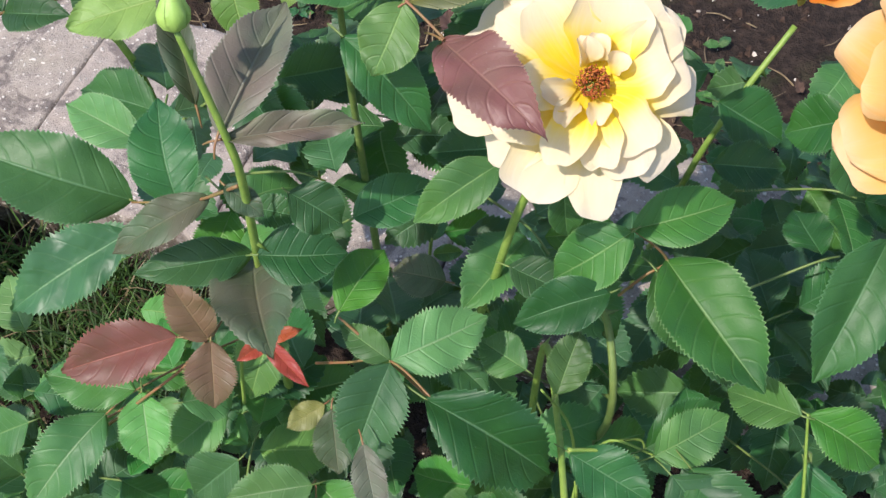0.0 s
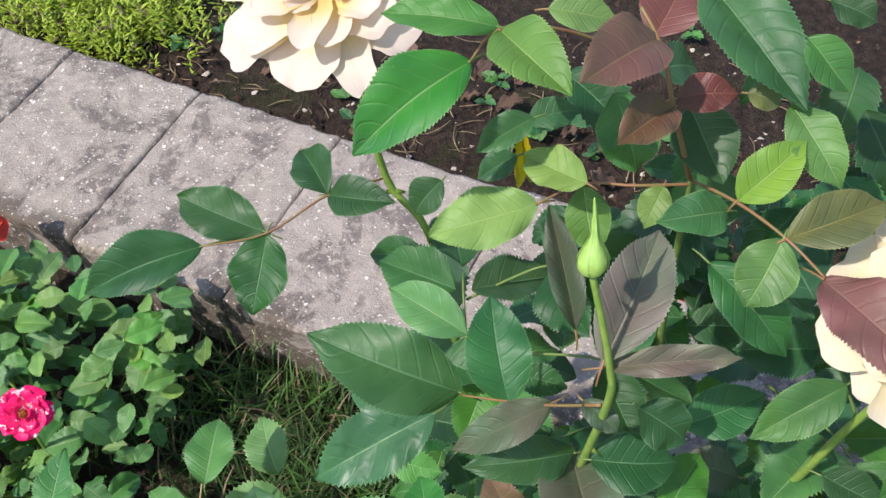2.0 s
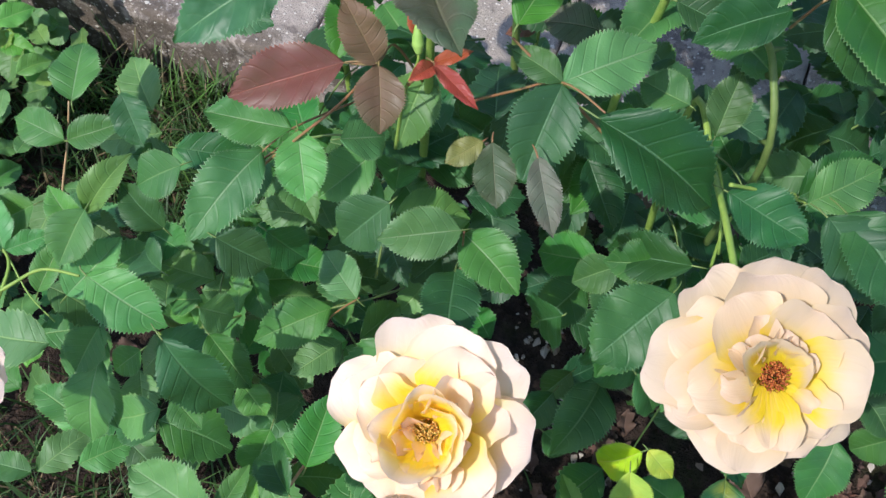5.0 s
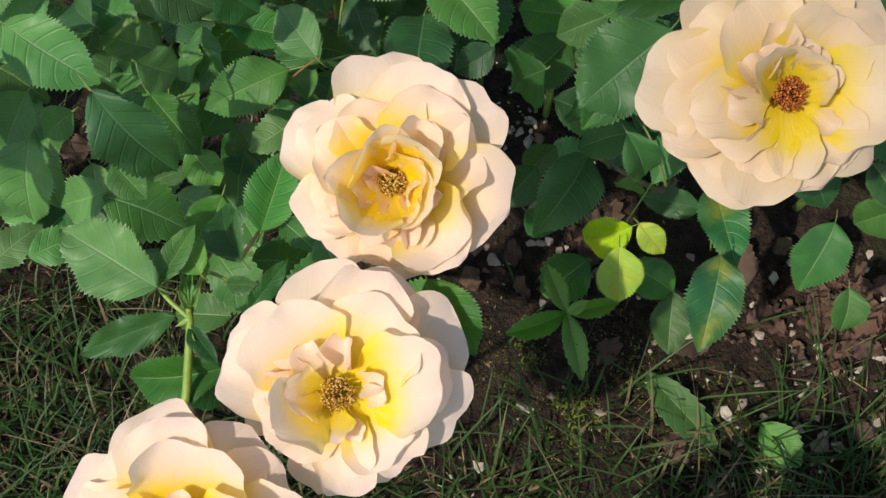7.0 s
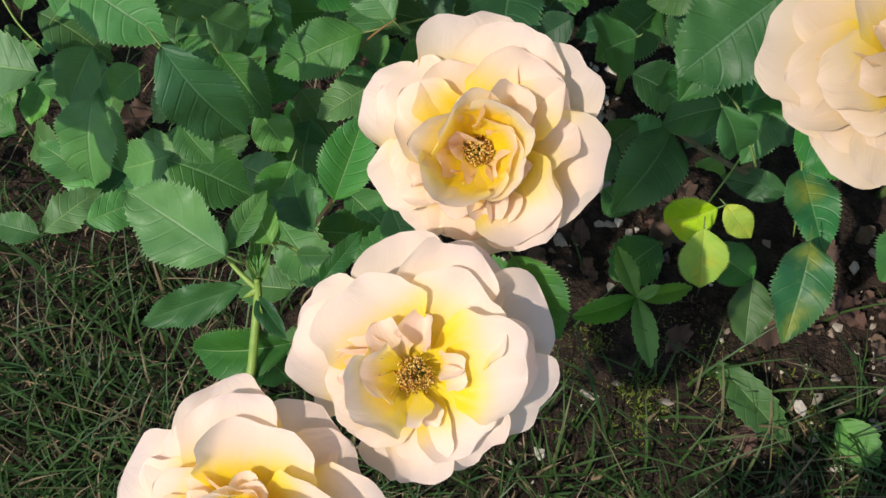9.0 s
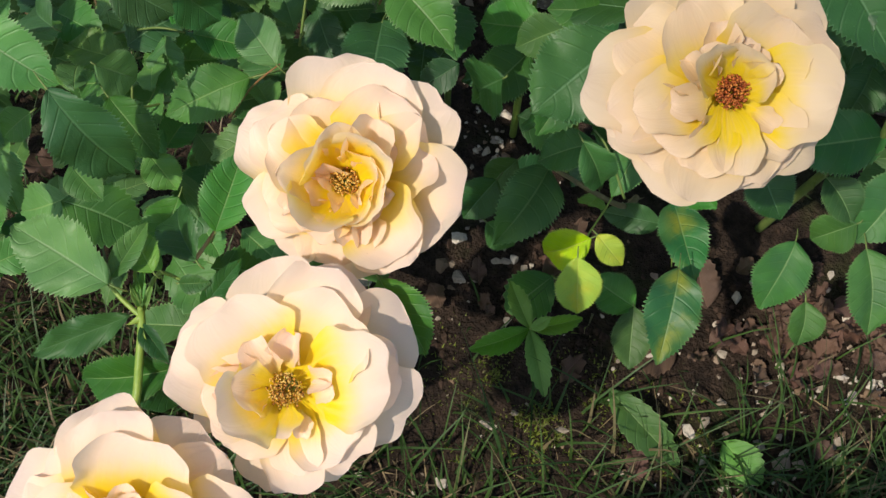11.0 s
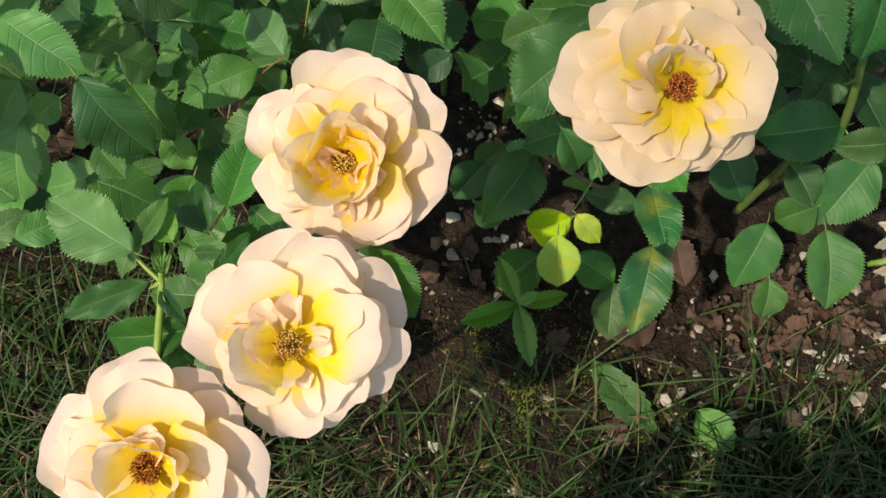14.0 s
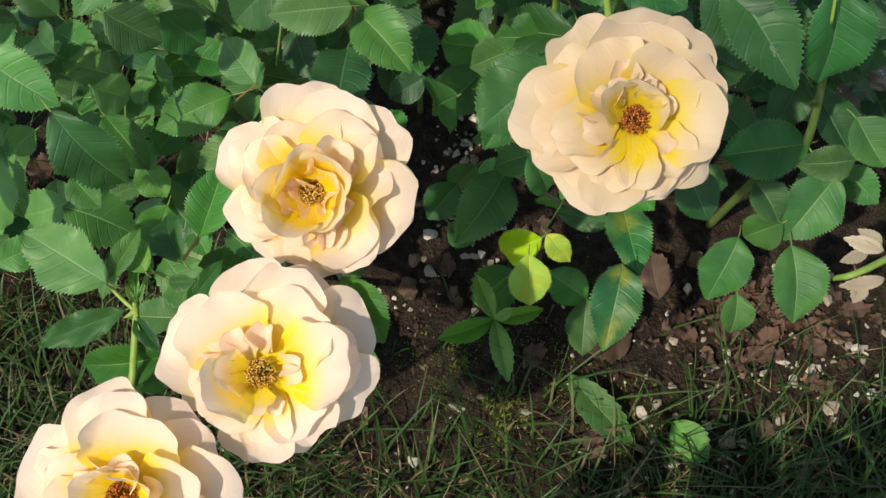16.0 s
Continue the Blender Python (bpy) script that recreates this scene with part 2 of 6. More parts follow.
STAMEN = stamen_material("stamen_rust", (0.30, 0.060, 0.016), (0.52, 0.20, 0.05), (0.20, 0.045, 0.015))
STAMEN_GOLD = stamen_material("stamen_gold", (0.58, 0.34, 0.06), (0.36, 0.13, 0.03), (0.70, 0.48, 0.14))


def soil_material():
    n = Nodes("garden_soil")
    pos = n.place()
    a, b, c = n.noise(14.0, 5.0, 0.6, pos), n.noise(90.0, 6.0, 0.65, pos), n.noise(380.0, 4.0, 0.6, pos)
    col = n.mix(n.step(b, 0.36, 0.68), (0.020, 0.013, 0.0095), (0.058, 0.038, 0.027))
    col = n.mix(n.calc("MULTIPLY", n.step(c, 0.55, 0.75), 0.4), col, (0.085, 0.058, 0.043))
    col = n.mix(n.calc("MULTIPLY", n.step(a, 0.50, 0.66), 0.45), col, (0.040, 0.052, 0.014))
    n.bump(n.calc("ADD", b, n.calc("MULTIPLY", c, 0.7)), 1.0, 0.010)
    return n.finish(col, 0.92, 0.2)


def stone_material():
    """Weathered cast stone: sandy matrix with pale chips, grey stains and lichen."""
    n = Nodes("weathered_kerb_stone")
    pos = n.place()
    rnd = n.chance()
    fine, mid, big = n.noise(420.0, 5.0, 0.65, pos), n.noise(70.0, 6.0, 0.6, pos), n.noise(11.0, 4.0, 0.55, pos, 0.6)
    col = n.mix(n.step(mid, 0.34, 0.68), (0.235, 0.200, 0.162), (0.325, 0.282, 0.232))
    col = n.mix(n.calc("MULTIPLY", rnd, 0.35), col, (0.33, 0.275, 0.25))
    chips = None
    for size, lo, hi in ((190.0, 0.46, 0.54), (95.0, 0.53, 0.59)):
        vor = n.add("ShaderNodeTexVoronoi")
        vor.inputs["Scale"].default_value = size
        n.put(vor.inputs["Vector"], pos)
        one = n.calc("MULTIPLY", n.step(vor.outputs["Distance"], 0.18, 0.30, 1.0, 0.0), n.step(n.noise(size * 1.3, 2.0, 0.5, pos), lo, hi))
        chips = one if chips is None else n.calc("MAXIMUM", chips, one)
    stain = n.calc("MULTIPLY", n.step(n.noise(13.0, 6.0, 0.66, pos, 0.9), 0.49, 0.57), n.step(n.noise(85.0, 6.0, 0.7, pos), 0.40, 0.52))
    col = n.mix(n.calc("MULTIPLY", stain, 0.78), col, (0.105, 0.085, 0.078))
    col = n.mix(n.calc("MULTIPLY", n.step(n.noise(230.0, 6.0, 0.75, pos), 0.56, 0.66), 0.55), col, (0.13, 0.105, 0.092))
    sep = n.add("ShaderNodeSeparateXYZ")
    n.put(sep.inputs[0], pos)
    inward = n.calc("ADD", n.calc("MULTIPLY", sep.outputs[0], 0.32), n.calc("MULTIPLY_ADD", n.noise(30.0, 3.0, 0.6, pos), 0.02, n.calc("MULTIPLY", sep.outputs[1], 0.947)))
    crust = n.calc("MULTIPLY", n.step(inward, 0.466, 0.488, 1.0, 0.0), n.step(n.noise(16.0, 6.0, 0.68, pos, 0.6), 0.44, 0.50))
    crust = n.calc("MULTIPLY", crust, n.step(n.noise(120.0, 5.0, 0.7, pos), 0.34, 0.46))
    col = n.mix(n.calc("MULTIPLY", crust, 0.85), col, (0.100, 0.078, 0.058))
    col = n.mix(n.calc("MULTIPLY", n.step(big, 0.55, 0.75), 0.25), col, (0.24, 0.23, 0.15))
    col = n.mix(n.calc("MULTIPLY", chips, 0.8), col, (0.60, 0.55, 0.48))
    h = n.calc("ADD", n.calc("MULTIPLY", mid, 0.7), n.calc("MULTIPLY_ADD", fine, 0.5, n.calc("MULTIPLY", chips, 0.3)))
    n.bump(h, 0.8, 0.004)
    return n.finish(col, 0.88, 0.25)


def blade_material(name, a, b):
    n = Nodes(name)
    rnd = n.island()
    col = n.mix(rnd, a, b)
    col = n.mix(n.step(n.calc("FRACT", n.calc("MULTIPLY", rnd, 17.0)), 0.86, 0.92), col, (0.20, 0.155, 0.085))
    return n.finish(col, 0.5, 0.35, 0.3, col)


def pebble_material():
    n = Nodes("pale_limestone_chips")
    pos = n.place()
    rnd = n.island()
    col = n.mix(n.calc("FRACT", n.calc("MULTIPLY", rnd, 9.0)), (0.52, 0.46, 0.39), (0.21, 0.165, 0.125))
    col = n.mix(n.step(rnd, 0.72, 0.9), col, (0.20, 0.13, 0.085))
    f = n.noise(300.0, 5.0, 0.6, pos)
    col = n.mix(n.calc("MULTIPLY", n.step(f, 0.5, 0.68), 0.45), col, (0.16, 0.12, 0.09))
    n.bump(f, 0.6, 0.002)
    return n.finish(col, 0.85, 0.3)


SOIL, STONE, PEBBLE = soil_material(), stone_material(), pebble_material()
CRUMB = skin("soil_crumb", (0.018, 0.011, 0.008), (0.062, 0.039, 0.028), 260.0, 0.95, 0.002, 0.8, 0.2)
GRASS = blade_material("grass_blades", (0.024, 0.062, 0.014), (0.062, 0.120, 0.028))
# a greener, brighter copy of GRASS, with the sunlight put into its colour
GRASS_SUNLIT = blade_material("sunlit_grass_blades", (0.055, 0.130, 0.022), (0.105, 0.200, 0.040))
STRAW = skin("dry_straw", (0.065, 0.045, 0.028), (0.27, 0.20, 0.105), 45.0, 0.8)
MOSS = blade_material("moss", (0.10, 0.14, 0.018), (0.17, 0.21, 0.03))
DEAD = leaf_material("dead_leaf_brown", (0.105, 0.060, 0.043), (0.066, 0.038, 0.029), (0.17, 0.11, 0.08), 0.8, 0.08)
WITHERED = leaf_material("withered_petal", (0.52, 0.44, 0.34), (0.40, 0.32, 0.24), (0.55, 0.48, 0.38), 0.7, 0.3)
WEED = leaf_material("weed_leaf_green", (0.110, 0.275, 0.036), (0.085, 0.215, 0.034), (0.26, 0.42, 0.12), 0.5, 0.3)
SEDUM = blade_material("stonecrop_leaves", (0.21, 0.31, 0.025), (0.34, 0.43, 0.040))


# ---- builders ----
def mesh_from(name, verts, faces, uvs=None, material=None, smooth=True):
    me = bpy.data.meshes.new(name)
    me.from_pydata([tuple(v) for v in verts], [], faces)
    if uvs is not None:
        layer = me.uv_layers.new(name="UVMap")
        flat = np.array([uvs[i] for f in faces for i in f], dtype=np.float32).ravel()
        layer.data.foreach_set("uv", flat)
    if smooth:
        me.polygons.foreach_set("use_smooth", [True] * len(me.polygons))
    if material:
        me.materials.append(material)
    me.update()
    return me


def child(name, me, parent, label=""):
    ob = new(name, me)
    ob.parent = parent
    if label:
        ob["label"] = label
    return ob


def thing(name, label, category, group="", at=(0, 0, 0), kind=""):
    return tagged(place_at(new(name), at), label, category, group, kind)


def place_at(ob, at):
    ob.location = at
    return ob


def tube(points, radii, sides=8, closed=True):
    """Verts and faces of a round, tapering tube through points, on a smooth curve."""
    pts = [Vector(p) for p in points]
    fine, rad = [], []
    for i in range(len(pts) - 1):
        p0, p1, p2, p3 = pts[max(i - 1, 0)], pts[i], pts[i + 1], pts[min(i + 2, len(pts) - 1)]
        for k in range(6):
            t = k / 6
            fine.append(0.5 * ((2 * p1) + (p2 - p0) * t + (2 * p0 - 5 * p1 + 4 * p2 - p3) * t * t + (3 * p1 - p0 - 3 * p2 + p3) * t ** 3))
            rad.append(radii[i] + (radii[i + 1] - radii[i]) * t)
    fine.append(pts[-1])
    rad.append(radii[-1])
    verts, faces = [], []
    for i, p in enumerate(fine):
        d = (fine[min(i + 1, len(fine) - 1)] - fine[max(i - 1, 0)]).normalized()
        side = d.cross(Vector((0.3, 0.2, 1.0))).normalized()
        up = side.cross(d)
        for k in range(sides):
            a = 2 * math.pi * k / sides
            verts.append(p + (side * math.cos(a) + up * math.sin(a)) * rad[i])
    for i in range(len(fine) - 1):
        for k in range(sides):
            a, b = i * sides + k, i * sides + (k + 1) % sides
            faces.append((a, b, b + sides, a + sides))
    if closed:
        faces.append(tuple(range(sides - 1, -1, -1)))
        n = (len(fine) - 1) * sides
        faces.append(tuple(range(n, n + sides)))
    return verts, faces, fine


def merge(*lists):
    verts, faces = [], []
    for v, f in lists:
        n = len(verts)
        verts += list(v)
        faces += [tuple(i + n for i in q) for q in f]
    return verts, faces


def cane(parent, points, radii, material=CANE, thorns=0, name="cane", seed=1, label=""):
    radii = [r * 0.84 for r in radii]
    v, f, line = tube(points, radii)
    rnd = random.Random(seed)
    bits = [(v, f)]
    for _ in range(thorns):
        i = rnd.randrange(2, len(line) - 2)
        d = (line[i + 1] - line[i]).normalized()
        out = d.cross(Vector((rnd.uniform(-1, 1), rnd.uniform(-1, 1), rnd.uniform(-1, 1)))).normalized()
        r = radii[0] * 0.8
        tip = line[i] + out * (r * 3.2) - d * r * 0.8
        side = d.cross(out)
        base = [line[i] + d * r * 1.1 + out * r * 0.5, line[i] - d * r * 1.1 + out * r * 0.5,
                line[i] + side * r * 0.45 + out * r * 0.5, line[i] - side * r * 0.45 + out * r * 0.5]
        bits.append((base + [tip], [(0, 2, 4), (2, 1, 4), (1, 3, 4), (3, 0, 4)]))
    v, f = merge(*bits)
    return child(name, mesh_from(name, v, f, material=material), parent, label)


def leaf_mesh(seed, teeth=21, fold=0.16, droop=0.10, wavy=0.02, widest=0.44, bite=1.0, across=(-1.0, -0.84, -0.56, -0.28, -0.05, 0.05, 0.28, 0.56, 0.84, 1.0)):
    """A serrated leaflet: 1 long along y, 1 wide along x, its stalk at the origin."""
    rnd = random.Random(seed)
    rows = teeth * 2 + 1
    verts, uvs, faces = [], [], []
    ph, skew = rnd.uniform(0, 6), rnd.uniform(-0.04, 0.04)
    twist = rnd.uniform(-0.14, 0.14)
    for i in range(rows):
        v = i / (rows - 1)
        if v < widest:
            w = math.sin(0.5 * math.pi * (v / widest)) ** 0.66
        else:
            u = (v - widest) / (1 - widest)
            w = math.cos(0.5 * math.pi * u) ** 0.74 * (1 - 0.42 * max(0.0, u - 0.72) / 0.28)
        w = max(w, 0.012) * 0.5
        lift = -droop * (v - 0.15) ** 2 * 1.6 + 0.02 * math.sin(v * 5 + ph)
        out = 1 + rnd.uniform(0.02, 0.085) * bite
        for q in across:
            edge = abs(q) > 0.99
            tooth = 1.0
            if edge and 0 < i < rows - 1:
                tooth = out if i % 2 else 1 - 0.072 * bite
            x = q * w * tooth + skew * math.sin(math.pi * v)
            y = v + (0.62 / rows if edge and i % 2 else 0.0)
            ripple = wavy * math.sin(v * 15 + ph + q * 2.0) * abs(q) ** 1.5
            slant = (v - 0.2 * abs(q) ** 1.25) * 44
            corr = 0.0062 * math.cos(slant + (1.3 if q > 0 else -0.4)) * min(1, abs(q) * 3) * (1 - abs(q) ** 3)
            z = lift + fold * abs(q) * w * 2 * (1 - 0.5 * abs(q)) + ripple + corr + twist * q * w * v
            verts.append((x, y, z))
            uvs.append((q, v))
    n = len(across)
    for i in range(rows - 1):
        for k in range(n - 1):
            a = i * n + k
            faces.append((a, a + 1, a + 1 + n, a + n))
    return verts, faces, uvs


SHAPES = [leaf_mesh(11, 26, 0.26), leaf_mesh(12, 28, 0.18, 0.20, 0.03), leaf_mesh(13, 25, 0.32, 0.06, 0.02, 0.40),
          leaf_mesh(14, 27, 0.15, 0.28, 0.04, 0.45), leaf_mesh(15, 25, 0.38, 0.12, 0.03), leaf_mesh(16, 28, 0.22, 0.02, 0.05, 0.46)]
SHAPES += [leaf_mesh(21, 33, 0.24, 0.12, 0.02, bite=0.5), leaf_mesh(22, 36, 0.16, 0.18, 0.03, bite=0.45), leaf_mesh(23, 32, 0.30, 0.07, 0.02, 0.41, 0.5),
           leaf_mesh(24, 35, 0.14, 0.24, 0.04, 0.45, 0.55), leaf_mesh(25, 33, 0.34, 0.12, 0.03, bite=0.5), leaf_mesh(26, 36, 0.20, 0.03, 0.05, 0.46, 0.45)]
MESHES = {}
OUTER = []  # middle and reach of the outer leaves and flowers, for the rule on inner ones
LIGHTWARD = Vector((0.0, -0.48, 0.88))


def leaf_data(kind, shape):
    if (kind, shape) not in MESHES:  # one mesh for all leaflets alike
        v, f, uv = SHAPES[shape]
        MESHES[kind, shape] = mesh_from("leaf", v, f, uv, LEAF[kind])
    return MESHES[kind, shape]


RUDDY = ("plum", "plumdark", "plumgrey", "bronze", "rust", "red", "olive", "lime")


def leaf(parent, bx, by, bz, tx, ty, tz, width, kind="green", shape=None, lean=0.0, face=LIGHTWARD, outer=True, label=""):
    """A leaflet from its stalk to its tip, its upper side turned to the light, leaning about its midrib by degrees."""
    b, t = Vector((bx, by, bz)), Vector((tx, ty, tz))
    along = t - b
    size = along.length
    y = along / size
    z = (face - y * face.dot(y)).normalized()
    z.rotate(Matrix.Rotation(radians(lean), 3, y))
    x = y.cross(z)
    if shape is None:
        shape = int(abs(bx * 7919 + by * 4409 + tz * 1777) * 10) % 6 + (6 if bz > 0.45 else 0)
    ob = child("leaf", leaf_data(kind, shape), parent, label)
    ob.matrix_basis = Matrix((( x.x * width, y.x * size, z.x * size, b.x), (x.y * width, y.y * size, z.y * size, b.y),
                              (x.z * width, y.z * size, z.z * size, b.z), (0, 0, 0, 1)))
    if outer:
        OUTER.append(((b + t) / 2, size * 0.5))
        if parent.name.startswith("rose_bush"):
            bend = Vector((0.25 * math.sin(bx * 900), 0.5, -0.8)) * size * 0.12
            stalk(parent, b + y * size * 0.02, b - y * size * 0.08 + bend * 0.3, b - y * size * 0.16 + bend, thick=0.00055,
                  material=CANE_RED if kind in RUDDY else CANE_DARK)
    return ob


def stalk(parent, *points, thick=0.0008, material=CANE_RED):
    radii = [thick * (1 - 0.35 * i / (len(points) - 1)) for i in range(len(points))]
    return cane(parent, points, radii, material, name="leaf_stalk")


def petal_shape(angle, reach, width, rise, flat, cup, roll, lip, seed, root=0.0025, low=-0.010, n=15, m=18, ruffle=1.0, taper=0.0, fold=0.0, point=0.0):
    """One petal in its flower's frame: x and y across the face, z out of it. It climbs from its claw at the slope rise
    and bends to the slope flat (degrees); its sides turn up by cup, it leans by roll, its rim bends back by lip.
    fold turns one side of the rim over, point draws it out into a corner."""
    rnd = random.Random(seed)
    ca, sa = math.cos(radians(angle)), math.sin(radians(angle))
    p1, p2, p3, p4 = (rnd.uniform(0, 6.28) for _ in range(4))
    notch, where, broad = rnd.uniform(0.0, 0.07), rnd.uniform(-0.35, 0.35), rnd.uniform(0.56, 0.64)
    bend, corner = rnd.uniform(-0.10, 0.10), rnd.uniform(-0.5, 0.5)
    steps = [1 - (1 - i / (m - 1)) ** 1.55 for i in range(m)]
    line, r, z = [], root, low
    for i, s in enumerate(steps):  # the midline, by its slope
        slope = radians(rise + (flat - rise) * s ** 0.7 - lip * max(0.0, (s - 0.72) / 0.28) ** 1.5)
        if i:
            r += math.cos(slope) * (s - steps[i - 1])
            z += math.sin(slope) * (s - steps[i - 1])
        line.append((r, z, slope))
    size = (reach - root) / max(0.05, max(q[0] for q in line) - root)
    verts, uvs, faces = [], [], []
    for s, (r, z, slope) in zip(steps, line):
        r, z = root + (r - root) * size, low + (z - low) * size
        if s < broad:
            w = 0.16 + 0.84 * math.sin(0.5 * math.pi * s / broad) ** 1.25
        else:
            w = max(0.0, 1 - ((s - broad) / (1.0 - broad)) ** (2.7 - taper)) ** (0.47 + taper * 0.2)
        edge = max(0.0, (s - 0.35) / 0.65)
        for k in range(n):
            q = math.sin(0.5 * math.pi * (-1 + 2 * k / (n - 1)))
            side = abs(q) ** 3
            x = q * w * width * 0.5 * (1 + ruffle * side * (0.045 * math.sin(s * 11 + p1 + q) + 0.024 * math.sin(s * 23 + p2)))
            x += bend * width * s * s
            p = q * w
            along = -notch * reach * math.exp(-((p - where) * 3.0) ** 2) * max(0.0, (s - 0.7) / 0.3)
            along += ruffle * 0.010 * reach * edge ** 4 * math.sin(p * 7 + p3)
            up = cup * width * 0.5 * (q * w) ** 2 + roll * x
            up += ruffle * width * edge ** 2 * (0.030 * math.sin(p * 3.4 + p2) + 0.020 * math.sin(p * 8 + s * 4 + p4) * (0.3 + 0.7 * abs(p)))
            up += ruffle * width * 0.006 * math.sin(p * 11 + p1) * s
            along += point * reach * math.exp(-((p - corner) * 1.9) ** 2) * edge ** 2
            turn = max(0.0, p * math.copysign(1.0, fold) - 0.45) / 0.55
            up += abs(fold) * width * 0.16 * turn ** 2 * edge
            x -= fold * width * 0.10 * turn ** 3 * edge
            rr = r + along * math.cos(slope) - up * math.sin(slope)
            verts.append((ca * rr - sa * x, sa * rr + ca * x, z + along * math.sin(slope) + up * math.cos(slope)))
            uvs.append((q * 0.5 + 0.5, s))
    for i in range(m - 1):
        for k in range(n - 1):
            a = i * n + k
            faces.append((a, a + 1, a + 1 + n, a + n))
    return verts, faces, uvs


def stamens(seed, radius, count=230, height=0.0048):
    """A crowded ring of short stamens: fine stalks, each with a plump uneven head."""
    rnd = random.Random(seed)
    bits = []
    for _ in range(count):
        a, r = rnd.uniform(0, 2 * math.pi), radius * math.sqrt(rnd.uniform(0.02, 1.0))
        foot = Vector((math.cos(a) * r * 0.8, math.sin(a) * r * 0.8, -0.004))
        b, far = rnd.uniform(0, 2 * math.pi), rnd.uniform(0, 0.0009)
        head = Vector((math.cos(a) * r + math.cos(b) * far, math.sin(a) * r + math.sin(b) * far, height * rnd.uniform(0.35, 1.0) * (1 - 0.3 * (r / radius) ** 2)))
        w = 0.00013
        sx = Vector((-math.sin(a), math.cos(a), 0)) * w
        sy = Vector((math.cos(a), math.sin(a), 0)) * w
        v = [foot + sx, foot + sy, foot - sx, head + sx, head + sy, head - sx]
        bits.append((v, [(0, 1, 4, 3), (1, 2, 5, 4), (2, 0, 3, 5)]))
        k = [rnd.uniform(0.0002, 0.0005), rnd.uniform(0.0004, 0.0009), rnd.uniform(0.0002, 0.0005)]
        d = [Vector((k[0], 0, 0)), Vector((0, k[1], 0)), Vector((-k[0], 0, 0)), Vector((0, -k[1], 0)), Vector((0, 0, k[2])), Vector((0, 0, -k[2]))]
        spin = Matrix.Rotation(rnd.uniform(0, 6.28), 3, "Z") @ Matrix.Rotation(rnd.uniform(-0.7, 0.7), 3, "X")
        bits.append(([head + spin @ x for x in d], [(0, 1, 4), (1, 2, 4), (2, 3, 4), (3, 0, 4), (1, 0, 5), (2, 1, 5), (3, 2, 5), (0, 3, 5)]))
    return merge(*bits)


RISE, FLAT = (28, 36, 42, 32), (-10, 0, 14, 66)
CUP, LIP, CLAW = (0.08, 0.16, 0.30, 0.55), (16, 20, 16, 8), (-0.0135, -0.0115, -0.0095, -0.0050)


